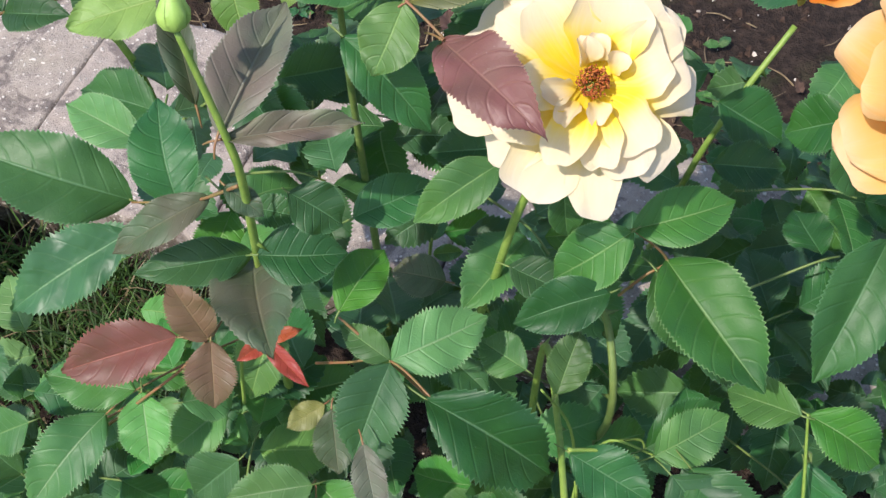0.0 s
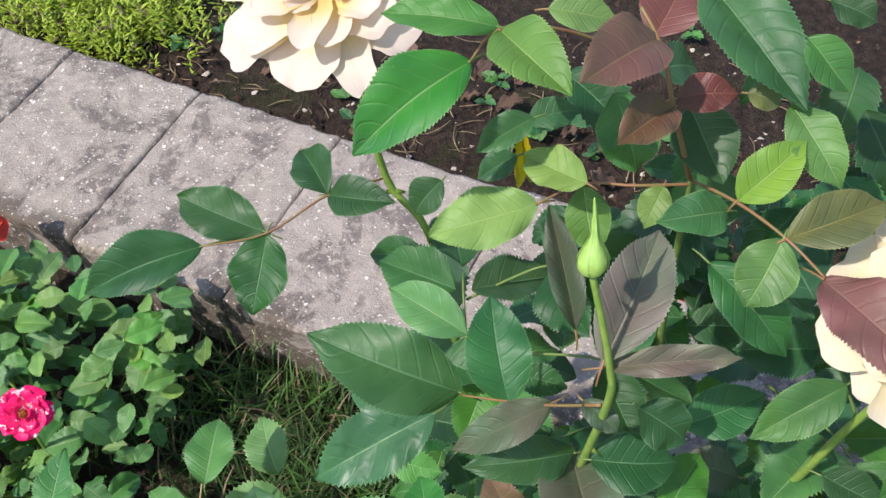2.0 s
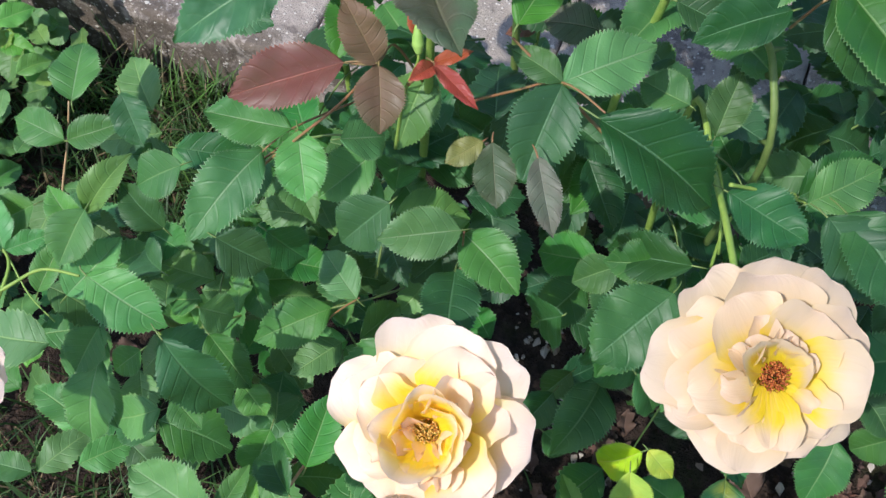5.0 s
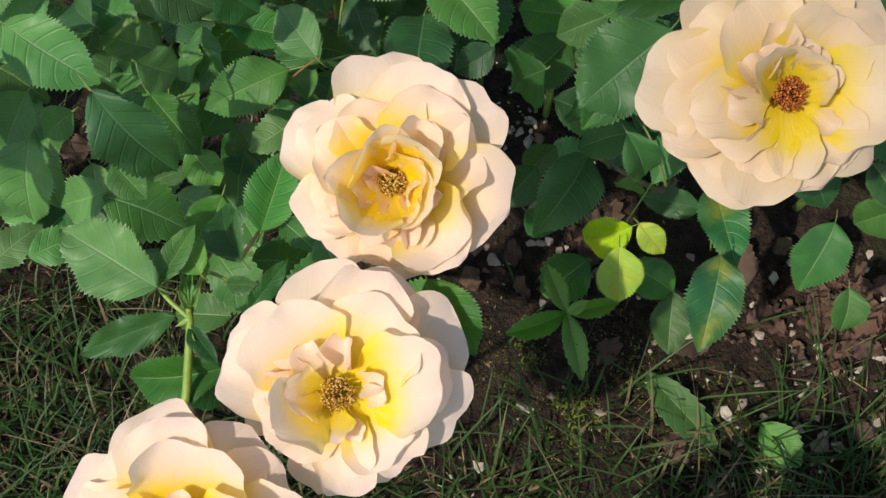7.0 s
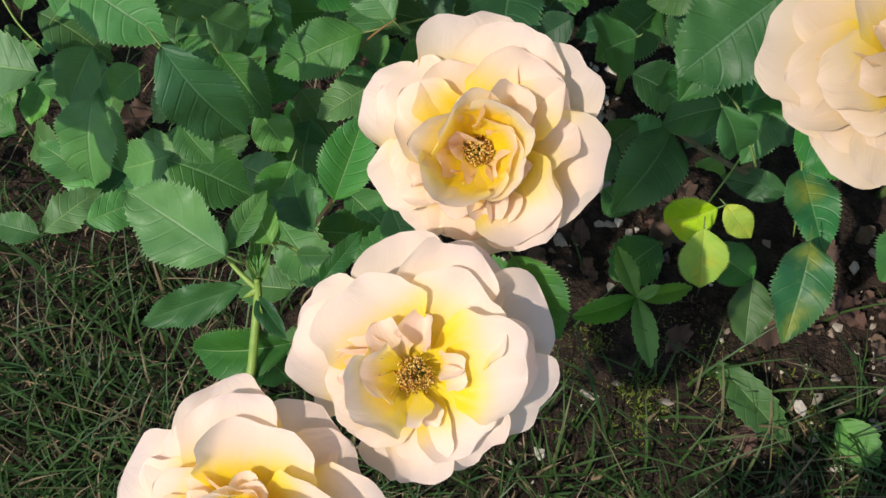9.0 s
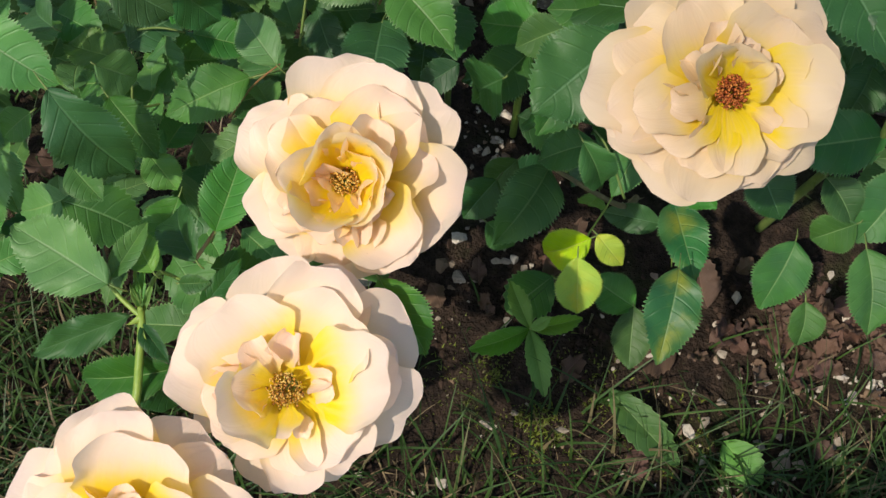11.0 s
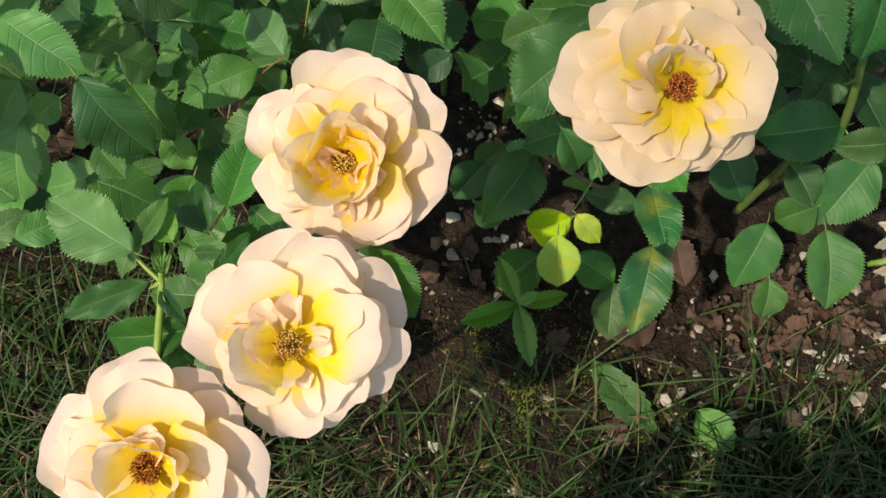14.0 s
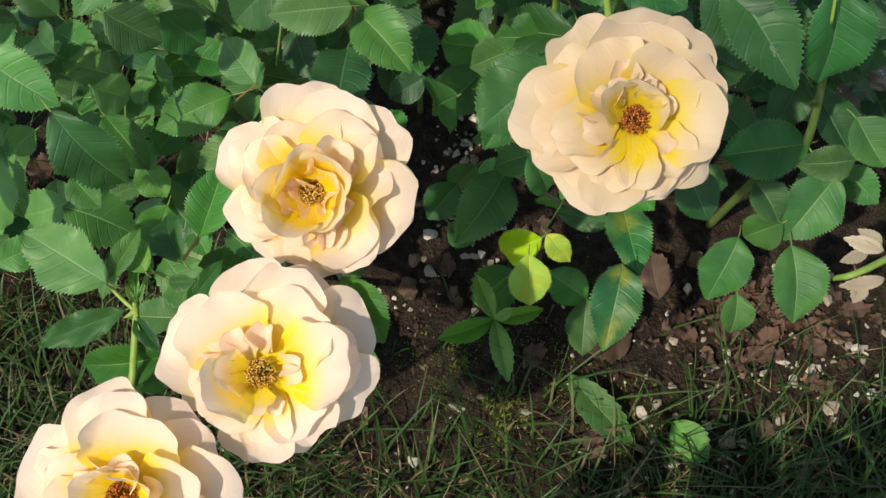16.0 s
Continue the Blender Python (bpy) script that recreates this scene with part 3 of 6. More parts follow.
def rose(parent, at, face, turn, unit, petals, kind="cream", heart=0.006, seed=1, label="", gold=False, crumbs=(), shut=0.0):
    """An open rose: petals given as (layer, angle, reach, width) round a heart of stamens, with crumpled small ones
    in it, given as (angle, distance, length, lean)."""
    z = Vector(face).normalized()
    x = Vector((1, 0, 0))
    x = (x - z * x.dot(z)).normalized()
    y = z.cross(x)
    m = Matrix(((x.x, y.x, z.x, at[0]), (x.y, y.y, z.y, at[1]), (x.z, y.z, z.z, at[2]), (0, 0, 0, 1))) @ pose(0, 0, 0, 0, 0, turn)
    big = max(p[2] for p in petals) * unit
    k = big / 0.045
    v, f, _ = tube([(0, 0, -0.026), (0, 0, -0.020), (0, 0, -0.016), (0, 0, -0.012)], [0.0022, 0.0042, 0.0050, 0.0034], 10)
    flower = child("rose_flower", mesh_from("flower_base", [q * k for q in v], f, material=CALYX), parent, label)
    flower.matrix_basis = m
    for i, (layer, angle, reach, width) in enumerate(petals):
        rnd = random.Random(seed * 100 + i)
        angle, reach = angle + rnd.uniform(-5, 5), reach * rnd.uniform(0.96, 1.03)
        pv, pf, puv = petal_shape(angle, reach * unit, width * unit, RISE[layer] + shut + rnd.uniform(-5, 5), FLAT[layer] + shut + rnd.uniform(-11, 11),
                                  CUP[layer] * rnd.uniform(0.6, 1.4), rnd.uniform(-0.06, 0.22), LIP[layer] * rnd.uniform(0.2, 2.0), seed * 37 + i,
                                  0.0025 * k, (CLAW[layer] + 0.00012 * i) * k, ruffle=(1.3, 1.4, 1.4, 2.0)[layer], fold=rnd.choice((0.0, 0.0, 0.5, -0.5, 0.9, -0.9)), point=rnd.choice((0.0, 0.0, 0.03, 0.05)))
        puv = [(u, v * (1.0, 0.98, 0.92, 0.80)[layer]) for u, v in puv]
        child("petal", mesh_from("petal", pv, pf, puv, PETAL[kind]), flower)
    for i, (angle, far, size, lean) in enumerate(crumbs):
        rnd = random.Random(seed * 71 + i)
        size *= unit
        pv, pf, puv = petal_shape(0, size, size * rnd.uniform(0.62, 0.85), 10, -10, rnd.uniform(0.7, 1.5), 0.0, 40, seed * 53 + i, 0.0003, 0.0, 11, 12, 2.2)
        puv = [(u, 0.38 + 0.6 * v) for u, v in puv]
        bit = child("petal", mesh_from("petal", pv, pf, puv, PETAL[kind]), flower)
        a = radians(angle)
        bit.matrix_basis = pose(math.cos(a) * far * unit, math.sin(a) * far * unit, -0.003 * k, 0, 0, angle + rnd.uniform(-25, 25)) @ pose(0, 0, 0, rnd.uniform(-25, 25), -lean, 0)
    sv, sf = stamens(seed, heart)
    child("flower_heart", mesh_from("flower_heart", sv, sf, material=STAMEN_GOLD if gold else STAMEN), flower, "ring of gold and rust-brown stamens")
    for j in range(5):
        v, f, uv = petal_shape(72 * j + 20, 0.020 * k, 0.007 * k, -8, -14, 0.2, 0.0, 10, seed + j, 0.002 * k, -0.0165 * k, 7, 10, taper=1.3)
        child("sepal", mesh_from("sepal", v, f, uv, CALYX), flower)
    OUTER.append((Vector(at), big * 0.95))
    return flower


def joined_leaves(name, parent, specs, label):
    """Many small leaves in one mesh a colour: specs are (stalk, tip, width, facing, colour)."""
    few = (-1.0, -0.5, -0.06, 0.06, 0.5, 1.0)
    shapes = [leaf_mesh(31, 13, 0.14, 0.14, 0.03, across=few), leaf_mesh(32, 14, 0.22, 0.05, 0.03, across=few), leaf_mesh(33, 13, 0.06, 0.25, 0.05, across=few)]
    for kind in sorted({q[4] for q in specs}):
        verts, faces, uvs = [], [], []
        for i, (b, t, width, face, k) in enumerate(specs):
            if k != kind:
                continue
            y = t - b
            size = y.length
            y = y / size
            z = (face - y * face.dot(y)).normalized()
            x = y.cross(z)
            v, f, uv = shapes[i % 3]
            n = len(verts)
            verts += [b + x * (p[0] * width) + y * (p[1] * size) + z * (p[2] * size) for p in v]
            faces += [tuple(j + n for j in q) for q in f]
            uvs += uv
        tagged(child(name, mesh_from(name, verts, faces, uvs, INNER[kind]), parent, label), kind="stuff")


# ---- ground ----
def ground_height(x, y):
    near = math.exp(-((x * x + (y - 0.4) ** 2) / 1.8) ** 2)
    h = 0.010 * noise.noise(Vector((x * 7, y * 7, 0.3))) + 0.006 * noise.noise(Vector((x * 24, y * 24, 1.7)))
    h += 0.003 * noise.noise(Vector((x * 70, y * 70, 4.1)))
    bed = min(1.0, max(0.0, (0.32 * x + 0.947 * y - 0.66) / 0.03))
    return h * near + 0.028 * bed * near - 0.002


def spread(n, far):
    return [math.copysign(math.sinh(abs(u) * 5.2) / math.sinh(5.2) * far, u) for u in np.linspace(-1, 1, n)]


gx, gy = spread(190, 60.0), [v + 0.4 for v in spread(190, 60.0)]
gverts = [(x, y, ground_height(x, y)) for y in gy for x in gx]
gfaces = [(j * 190 + i, j * 190 + i + 1, j * 190 + 191 + i, j * 190 + 190 + i) for j in range(189) for i in range(189)]
ground = tagged(new("ground", mesh_from("ground", gverts, gfaces, material=SOIL)), "dark crumbly garden soil with thin moss", "soil", kind="structure")


# ---- kerb of cast stone blocks between lawn and bed ----
def kerb_stone(length, depth, height, seed):
    """A block with softly worn edges: a fine box, its rim rounded, its faces uneven."""
    half = Vector((length / 2, depth / 2, height / 2))
    r = 0.0032
    verts, faces, index = [], [], {}

    def vert(p):
        key = tuple(round(c * 1e5) for c in p)
        if key not in index:
            q = Vector([max(-h + r, min(h - r, c)) for c, h in zip(p, half)])
            out = (p - q).normalized()
            w = p + Vector((seed * 3.1, seed * 1.7, 0))
            n1, n2, n3 = noise.noise(w * 14), noise.noise(w * 50), noise.noise(w * 130)
            wear = r * (1 + 0.3 * n2 * (1 - abs(out.x)))
            index[key] = len(verts)
            verts.append(q + out * wear + out * (0.0022 * n1 + 0.0016 * n2 + 0.0009 * n3) * (1 - 0.85 * abs(out.x)))
        return index[key]

    def side(o, u, v, nu, nv):
        for i in range(nu):
            for j in range(nv):
                faces.append(tuple(vert(o + u * ((i + a) / nu) + v * ((j + b) / nv)) for a, b in ((0, 0), (1, 0), (1, 1), (0, 1))))

    X, Y, Z = Vector((length, 0, 0)), Vector((0, depth, 0)), Vector((0, 0, height))
    nx, ny, nz = 42, 48, 20
    side(-half + Z, X, Y, nx, ny)
    side(-half, X, Z, nx, nz)
    side(-half + Y + X, -X, Z, nx, nz)
    side(-half + Y, -Y, Z, ny, nz)
    side(-half + X, Y, Z, ny, nz)
    return mesh_from("kerb_stone", verts, faces, material=STONE)


kerb = thing("kerb", "weathered grey-beige stone kerb with lichen stains", "kerb", kind="structure")
kerb.matrix_basis = pose(0, 0, 0, 0, 0, -18.7)
JOINTS = (-2.3, -2.08, -1.88, -1.68, -1.49, -1.30, -1.10, -0.908, -0.735, -0.562, -0.37, -0.17, 0.03, 0.23, 0.43, 0.63, 0.83, 1.03, 1.23)
for i in range(len(JOINTS) - 1):
    a, b = JOINTS[i], JOINTS[i + 1]
    rnd = random.Random(i + 5)
    st = child("stone", kerb_stone(b - a - 0.0012, 0.225, 0.12, i), kerb)
    st.matrix_basis = pose((a + b) / 2, 0.557 + rnd.uniform(-0.004, 0.004), 0.012 + rnd.uniform(-0.0012, 0.0012), rnd.uniform(-0.5, 0.5), rnd.uniform(-0.3, 0.3), rnd.uniform(-0.4, 0.4))


# ---- the yellow rose bush ----
bush = thing("rose_bush", "rose bush with open cream-yellow roses and dark leaves", "rose bush")
# petals as layer (0 the outermost), angle, reach and width in millimetres; crumpled ones as angle, distance, length and lean
ROSE_A = [(0, 104, 48, 37), (0, 43, 48, 34), (0, 161, 45, 32), (0, -76, 37, 26), (0, 222, 35, 26), (0, -28, 40, 24), (0, 250, 32, 24), (0, 10, 43, 30),
          (1, 81, 43, 37), (1, -8, 43, 38), (1, 198, 38, 26), (1, 142, 38, 33), (1, -52, 37, 30), (1, 268, 30, 20),
          (2, 60, 37, 33), (2, 100, 31, 36), (2, 18, 35, 31), (2, 205, 31, 26), (2, -48, 35, 32), (2, 150, 31, 27), (2, 243, 25, 20),
          (3, 48, 19, 26), (3, 112, 17, 28), (3, 168, 21, 24), (3, 232, 19, 26), (3, -30, 19, 24), (3, -80, 17, 22), (3, 80, 14, 22), (3, 200, 14, 20), (3, 10, 14, 20)]
HEART_A = [(80, 4, 26, 40), (262, 3, 22, 24), (20, 5, 14, 60), (-28, 6, 15, 48), (-8, 9, 14, 50), (200, 7, 13, 58), (238, 6, 14, 46), (-58, 7, 14, 42), (-100, 8, 14, 40), (150, 8, 13, 62), (-80, 3, 16, 50), (35, 11, 14, 45), (165, 3, 13, 65), (300, 12, 15, 32), (215, 12, 15, 34)]
ROSE_B = [(0, 108, 46, 32), (0, 33, 47, 38), (0, -15, 44, 34), (0, 194, 37, 26), (0, -66, 38, 27), (0, 160, 43, 34), (0, 228, 31, 26), (0, 62, 43, 30),
          (1, 80, 43, 32), (1, -83, 39, 23), (1, -40, 36, 25), (1, 163, 41, 33), (1, 255, 35, 22), (1, 20, 40, 30),
          (2, 130, 37, 37), (2, 58, 36, 36), (2, 7, 36, 36), (2, -48, 31, 29), (2, 192, 29, 28), (2, 232, 28, 22), (2, -82, 29, 20),
          (3, 205, 20, 28), (3, 250, 17, 20), (3, 180, 16, 18)]
HEART_B = [(125, 6, 16, 30), (95, 7, 14, 26), (150, 7, 17, 24), (70, 8, 13, 30), (185, 6, 14, 36), (-5, 8, 11, 45), (230, 6, 13, 40), (-60, 8, 11, 40), (25, 8, 11, 45), (165, 11, 15, 20), (205, 10, 15, 28)]
ROSE_C = [(0, 82, 44, 34), (0, 127, 43, 33), (0, 50, 43, 28), (0, 178, 44, 34), (0, 20, 38, 28), (0, -22, 35, 28), (0, 236, 38, 30), (0, -72, 32, 25), (0, 205, 38, 26), (0, -45, 31, 24),
          (1, 92, 38, 37), (1, 188, 38, 30), (1, 150, 38, 28), (1, 254, 35, 24), (1, -70, 31, 22), (1, 222, 34, 22), (1, 38, 36, 28),
          (2, 122, 30, 30), (2, 54, 29, 31), (2, 3, 31, 31), (2, 192, 31, 22), (2, -42, 26, 20), (2, 240, 27, 20), (2, 212, 27, 20), (2, -88, 26, 17),
          (3, 150, 16, 18), (3, 96, 14, 18), (3, 22, 12, 13)]
HEART_C = [(95, 4, 15, 36), (130, 5, 14, 40), (160, 5, 15, 34), (60, 6, 12, 45), (200, 5, 15, 24), (20, 7, 12, 50), (180, 9, 13, 20), (110, 9, 14, 30), (-30, 8, 11, 32), (240, 8, 12, 22)]
ROSE_D = [(0, 113, 42, 34), (0, 0, 43, 36), (0, 27, 38, 29), (0, 168, 41, 37), (0, 203, 39, 33), (0, -32, 39, 32), (0, -75, 38, 32), (0, 250, 38, 32), (0, 60, 37, 28),
          (1, 98, 38, 34), (1, 178, 36, 30), (1, -26, 37, 33), (1, 225, 36, 30), (1, 142, 35, 26), (1, -68, 34, 28),
          (2, 79, 33, 36), (2, 13, 31, 31), (2, -50, 28, 26), (2, 200, 29, 26), (2, 166, 29, 24), (2, 250, 28, 25),
          (3, -85, 18, 22), (3, 150, 16, 22), (3, 35, 17, 20), (3, 80, 14, 20)]
HEART_D = [(215, 5, 15, 22), (60, 4, 15, 48), (100, 5, 14, 40), (-50, 6, 12, 35), (160, 8, 12, 35), (10, 8, 12, 50), (135, 9, 13, 30), (-85, 8, 11, 35)]
ROSE_E = [(0, 120, 42, 27), (0, 70, 40, 24), (0, 42, 38, 27), (0, 0, 37, 20), (0, -48, 37, 22), (0, -85, 42, 18), (0, 236, 42, 26), (0, 188, 46, 26), (0, 152, 43, 29), (0, 212, 38, 20),
          (1, 100, 41, 27), (1, 18, 33, 27), (1, -62, 33, 20), (1, 205, 37, 24), (1, 148, 36, 26), (1, 50, 34, 26),
          (2, 72, 29, 27), (2, 118, 32, 24), (2, -90, 28, 15), (2, -50, 28, 19), (2, 20, 27, 24), (2, 250, 30, 15), (2, 190, 27, 18)]
HEART_E = [(195, 5, 13, 30), (-75, 5, 10, 35), (120, 6, 12, 50), (85, 7, 11, 50), (230, 7, 12, 35), (30, 7, 9, 50)]
FACE = (-0.03, -0.42, 0.90)
rose(bush, (-0.0683, 0.1130, 0.3632), FACE, 0, 0.00099, ROSE_A, "peach", 0.0050, 1, "open peach-cream rose with yellow heart", True, HEART_A, 4)
rose(bush, (-0.0830, 0.0380, 0.3560), FACE, 0, 0.00099, ROSE_B, "cream", 0.0060, 2, "fully open pale cream rose with golden stamens", True, HEART_B)
rose(bush, (0.0510, 0.1135, 0.4316), FACE, 0, 0.00097, ROSE_C, "apricot", 0.0050, 3, "open apricot-yellow rose with rust-brown stamens", False, HEART_C)
rose(bush, (-0.1315, -0.0098, 0.3510), FACE, 0, 0.00103, ROSE_D, "cream", 0.0058, 4, "fully open cream rose with brown stamens", False, HEART_D)
rose(bush, (0.0462, 0.2684, 0.5573), (0.0, -0.56, 0.83), 0, 0.001, ROSE_E, "butter", 0.0052, 5, "open butter-yellow rose with brown heart", False, HEART_E)
rose(bush, (-0.184, 0.394, 0.588), (-0.1, -0.45, 0.85), 20, 0.00110, ROSE_E, "blush", 0.006, 6, "overblown cream rose on a long cane", False, HEART_E)
rose(bush, (0.170, 0.274, 0.545), (0.0, -0.5, 0.85), 40, 0.001, ROSE_B, "golden", 0.006, 7, "large golden-peach rose", True, HEART_B)
rose(bush, (-0.267, 0.118, 0.382), (0.0, -0.45, 0.88), 80, 0.00085, ROSE_B, "cream", 0.006, 8, "pale pinkish cream rose low in the bush", True, HEART_B)

# ---- its leaves ----
leaf(bush, -0.117, 0.320, 0.613, -0.154, 0.293, 0.596, 0.0252, "green")
leaf(bush, -0.108, 0.324, 0.623, -0.085, 0.295, 0.626, 0.0209, "lime")
leaf(bush, -0.108, 0.324, 0.624, -0.146, 0.326, 0.630, 0.0150, "green")
leaf(bush, -0.058, 0.324, 0.621, -0.079, 0.294, 0.634, 0.0224, "bronze")
leaf(bush, -0.058, 0.348, 0.602, -0.048, 0.372, 0.610, 0.0214, "plum")
leaf(bush, -0.040, 0.371, 0.609, -0.008, 0.324, 0.598, 0.0292, "dark")
leaf(bush, -0.009, 0.344, 0.608, 0.007, 0.332, 0.597, 0.0157, "green")
leaf(bush, -0.011, 0.333, 0.589, 0.006, 0.307, 0.580, 0.0179, "light")
leaf(bush, -0.050, 0.325, 0.596, -0.031, 0.325, 0.601, 0.0137, "rust")
leaf(bush, -0.052, 0.314, 0.602, -0.068, 0.292, 0.609, 0.0162, "bronze")
leaf(bush, -0.043, 0.340, 0.578, -0.031, 0.314, 0.571, 0.0237, "dark")
leaf(bush, -0.069, 0.344, 0.580, -0.059, 0.331, 0.553, 0.0235, "green")
leaf(bush, -0.027, 0.305, 0.570, -0.007, 0.318, 0.587, 0.0173, "lime")
leaf(bush, -0.013, 0.287, 0.573, 0.021, 0.305, 0.575, 0.0189, "olive")
leaf(bush, -0.014, 0.287, 0.573, -0.024, 0.271, 0.556, 0.0202, "light")
leaf(bush, -0.002, 0.276, 0.568, 0.024, 0.237, 0.579, 0.0232, "plum")
leaf(bush, -0.028, 0.309, 0.560, -0.050, 0.296, 0.570, 0.0163, "green")
leaf(bush, -0.050, 0.318, 0.561, -0.056, 0.305, 0.554, 0.0119, "lime")
leaf(bush, -0.077, 0.307, 0.572, -0.100, 0.323, 0.568, 0.0162, "lime")
leaf(bush, -0.094, 0.317, 0.549, -0.133, 0.304, 0.543, 0.0235, "lime")
leaf(bush, -0.078, 0.326, 0.550, -0.072, 0.307, 0.534, 0.0169, "lime")
leaf(bush, -0.096, 0.319, 0.590, -0.115, 0.308, 0.584, 0.0117, "dark")
leaf(bush, -0.104, 0.348, 0.541, -0.119, 0.340, 0.536, 0.0120, "dark")
leaf(bush, -0.241, 0.337, 0.485, -0.293, 0.315, 0.475, 0.0257, "dark")
leaf(bush, -0.216, 0.349, 0.483, -0.259, 0.362, 0.489, 0.0243, "dark")
leaf(bush, -0.215, 0.348, 0.483, -0.219, 0.319, 0.461, 0.0278, "dark")
leaf(bush, -0.191, 0.371, 0.485, -0.212, 0.402, 0.484, 0.0213, "dark")
leaf(bush, -0.191, 0.371, 0.485, -0.160, 0.362, 0.494, 0.0198, "dark")
leaf(bush, -0.135, 0.352, 0.520, -0.147, 0.344, 0.507, 0.0161, "dark")
leaf(bush, -0.156, 0.405, 0.402, -0.189, 0.410, 0.394, 0.0202, "dark")
leaf(bush, -0.120, 0.277, 0.479, -0.176, 0.279, 0.509, 0.0332, "dark")
leaf(bush, -0.101, 0.272, 0.482, -0.111, 0.304, 0.508, 0.0261, "dark")
leaf(bush, -0.121, 0.306, 0.477, -0.158, 0.326, 0.481, 0.0209, "sage")
leaf(bush, -0.135, 0.293, 0.434, -0.188, 0.263, 0.419, 0.0315, "crinkled")
leaf(bush, -0.084, 0.261, 0.504, -0.120, 0.243, 0.495, 0.0159, "plumdark")
leaf(bush, -0.074, 0.251, 0.524, -0.061, 0.244, 0.516, 0.0096, "plumdark")
leaf(bush, -0.069, 0.244, 0.559, -0.052, 0.291, 0.572, 0.0224, "plumgrey")
leaf(bush, -0.078, 0.257, 0.557, -0.089, 0.287, 0.583, 0.0112, "plumdark")
leaf(bush, -0.069, 0.244, 0.556, -0.025, 0.252, 0.556, 0.0102, "plumgrey")
leaf(bush, -0.035, 0.289, 0.556, -0.004, 0.267, 0.535, 0.0199, "dark")
leaf(bush, -0.099, 0.328, 0.579, -0.081, 0.334, 0.582, 0.0118, "dark")
leaf(bush, -0.074, 0.262, 0.466, -0.113, 0.246, 0.478, 0.0185, "dark")
leaf(bush, -0.069, 0.251, 0.482, -0.036, 0.254, 0.480, 0.0230, "dark")
leaf(bush, -0.075, 0.264, 0.458, -0.062, 0.215, 0.479, 0.0314, "plumdark")
leaf(bush, -0.110, 0.249, 0.423, -0.159, 0.236, 0.415, 0.0260, "rust")
leaf(bush, -0.096, 0.246, 0.427, -0.107, 0.252, 0.456, 0.0184, "bronze")
leaf(bush, -0.095, 0.245, 0.427, -0.094, 0.222, 0.411, 0.0211, "bronze")
leaf(bush, -0.040, 0.241, 0.459, -0.023, 0.271, 0.462, 0.0197, "green")
leaf(bush, -0.021, 0.232, 0.437, 0.017, 0.247, 0.447, 0.0261, "sage")
leaf(bush, -0.021, 0.232, 0.437, -0.041, 0.243, 0.445, 0.0132, "green")
leaf(bush, -0.021, 0.231, 0.437, -0.035, 0.199, 0.416, 0.0282, "dark")
leaf(bush, 0.020, 0.276, 0.507, -0.012, 0.258, 0.495, 0.0187, "green")
leaf(bush, 0.069, 0.262, 0.485, 0.039, 0.254, 0.462, 0.0246, "green")
leaf(bush, 0.069, 0.263, 0.485, 0.108, 0.273, 0.491, 0.0226, "green")
leaf(bush, 0.086, 0.266, 0.461, 0.119, 0.214, 0.453, 0.0363, "green")
leaf(bush, 0.041, 0.262, 0.513, 0.044, 0.253, 0.493, 0.0134, "green")
leaf(bush, 0.154, 0.311, 0.495, 0.170, 0.292, 0.466, 0.0305, "dark")
leaf(bush, 0.194, 0.376, 0.418, 0.168, 0.388, 0.394, 0.0298, "dark")
leaf(bush, 0.177, 0.280, 0.457, 0.149, 0.231, 0.425, 0.0338, "dark")
leaf(bush, 0.091, 0.221, 0.374, 0.125, 0.236, 0.384, 0.0240, "green")
leaf(bush, 0.142, 0.219, 0.421, 0.118, 0.240, 0.402, 0.0212, "green")
leaf(bush, 0.145, 0.220, 0.420, 0.176, 0.204, 0.408, 0.0242, "green")
leaf(bush, 0.161, 0.224, 0.360, 0.169, 0.209, 0.327, 0.0302, "green")
leaf(bush, 0.048, 0.239, 0.396, 0.058, 0.262, 0.412, 0.0188, "green")
leaf(bush, 0.034, 0.241, 0.414, 0.015, 0.257, 0.410, 0.0199, "green")
leaf(bush, -0.054, 0.255, 0.515, -0.036, 0.252, 0.500, 0.0194, "dark")
leaf(bush, -0.035, 0.269, 0.481, -0.004, 0.281, 0.489, 0.0202, "dark")
leaf(bush, 0.139, 0.410, 0.392, 0.177, 0.400, 0.374, 0.0351, "dark")
leaf(bush, 0.132, 0.372, 0.388, 0.169, 0.371, 0.386, 0.0255, "dark")
leaf(bush, 0.062, 0.247, 0.466, 0.026, 0.237, 0.459, 0.0212, "dark")
leaf(bush, 0.026, 0.277, 0.437, 0.052, 0.268, 0.431, 0.0187, "dark")
leaf(bush, 0.000, 0.293, 0.399, -0.025, 0.297, 0.402, 0.0204, "plumdark")
leaf(bush, -0.137, 0.246, 0.379, -0.177, 0.251, 0.383, 0.0234, "sage")
leaf(bush, -0.150, 0.237, 0.373, -0.179, 0.196, 0.369, 0.0280, "sage")
leaf(bush, -0.134, 0.245, 0.379, -0.129, 0.217, 0.363, 0.0243, "sage")
leaf(bush, -0.275, 0.289, 0.300, -0.308, 0.301, 0.306, 0.0212, "sage")
leaf(bush, -0.273, 0.289, 0.300, -0.242, 0.295, 0.311, 0.0182, "sage")
leaf(bush, -0.272, 0.307, 0.311, -0.275, 0.347, 0.318, 0.0285, "sage")
leaf(bush, -0.239, 0.300, 0.329, -0.226, 0.276, 0.315, 0.0205, "dark")
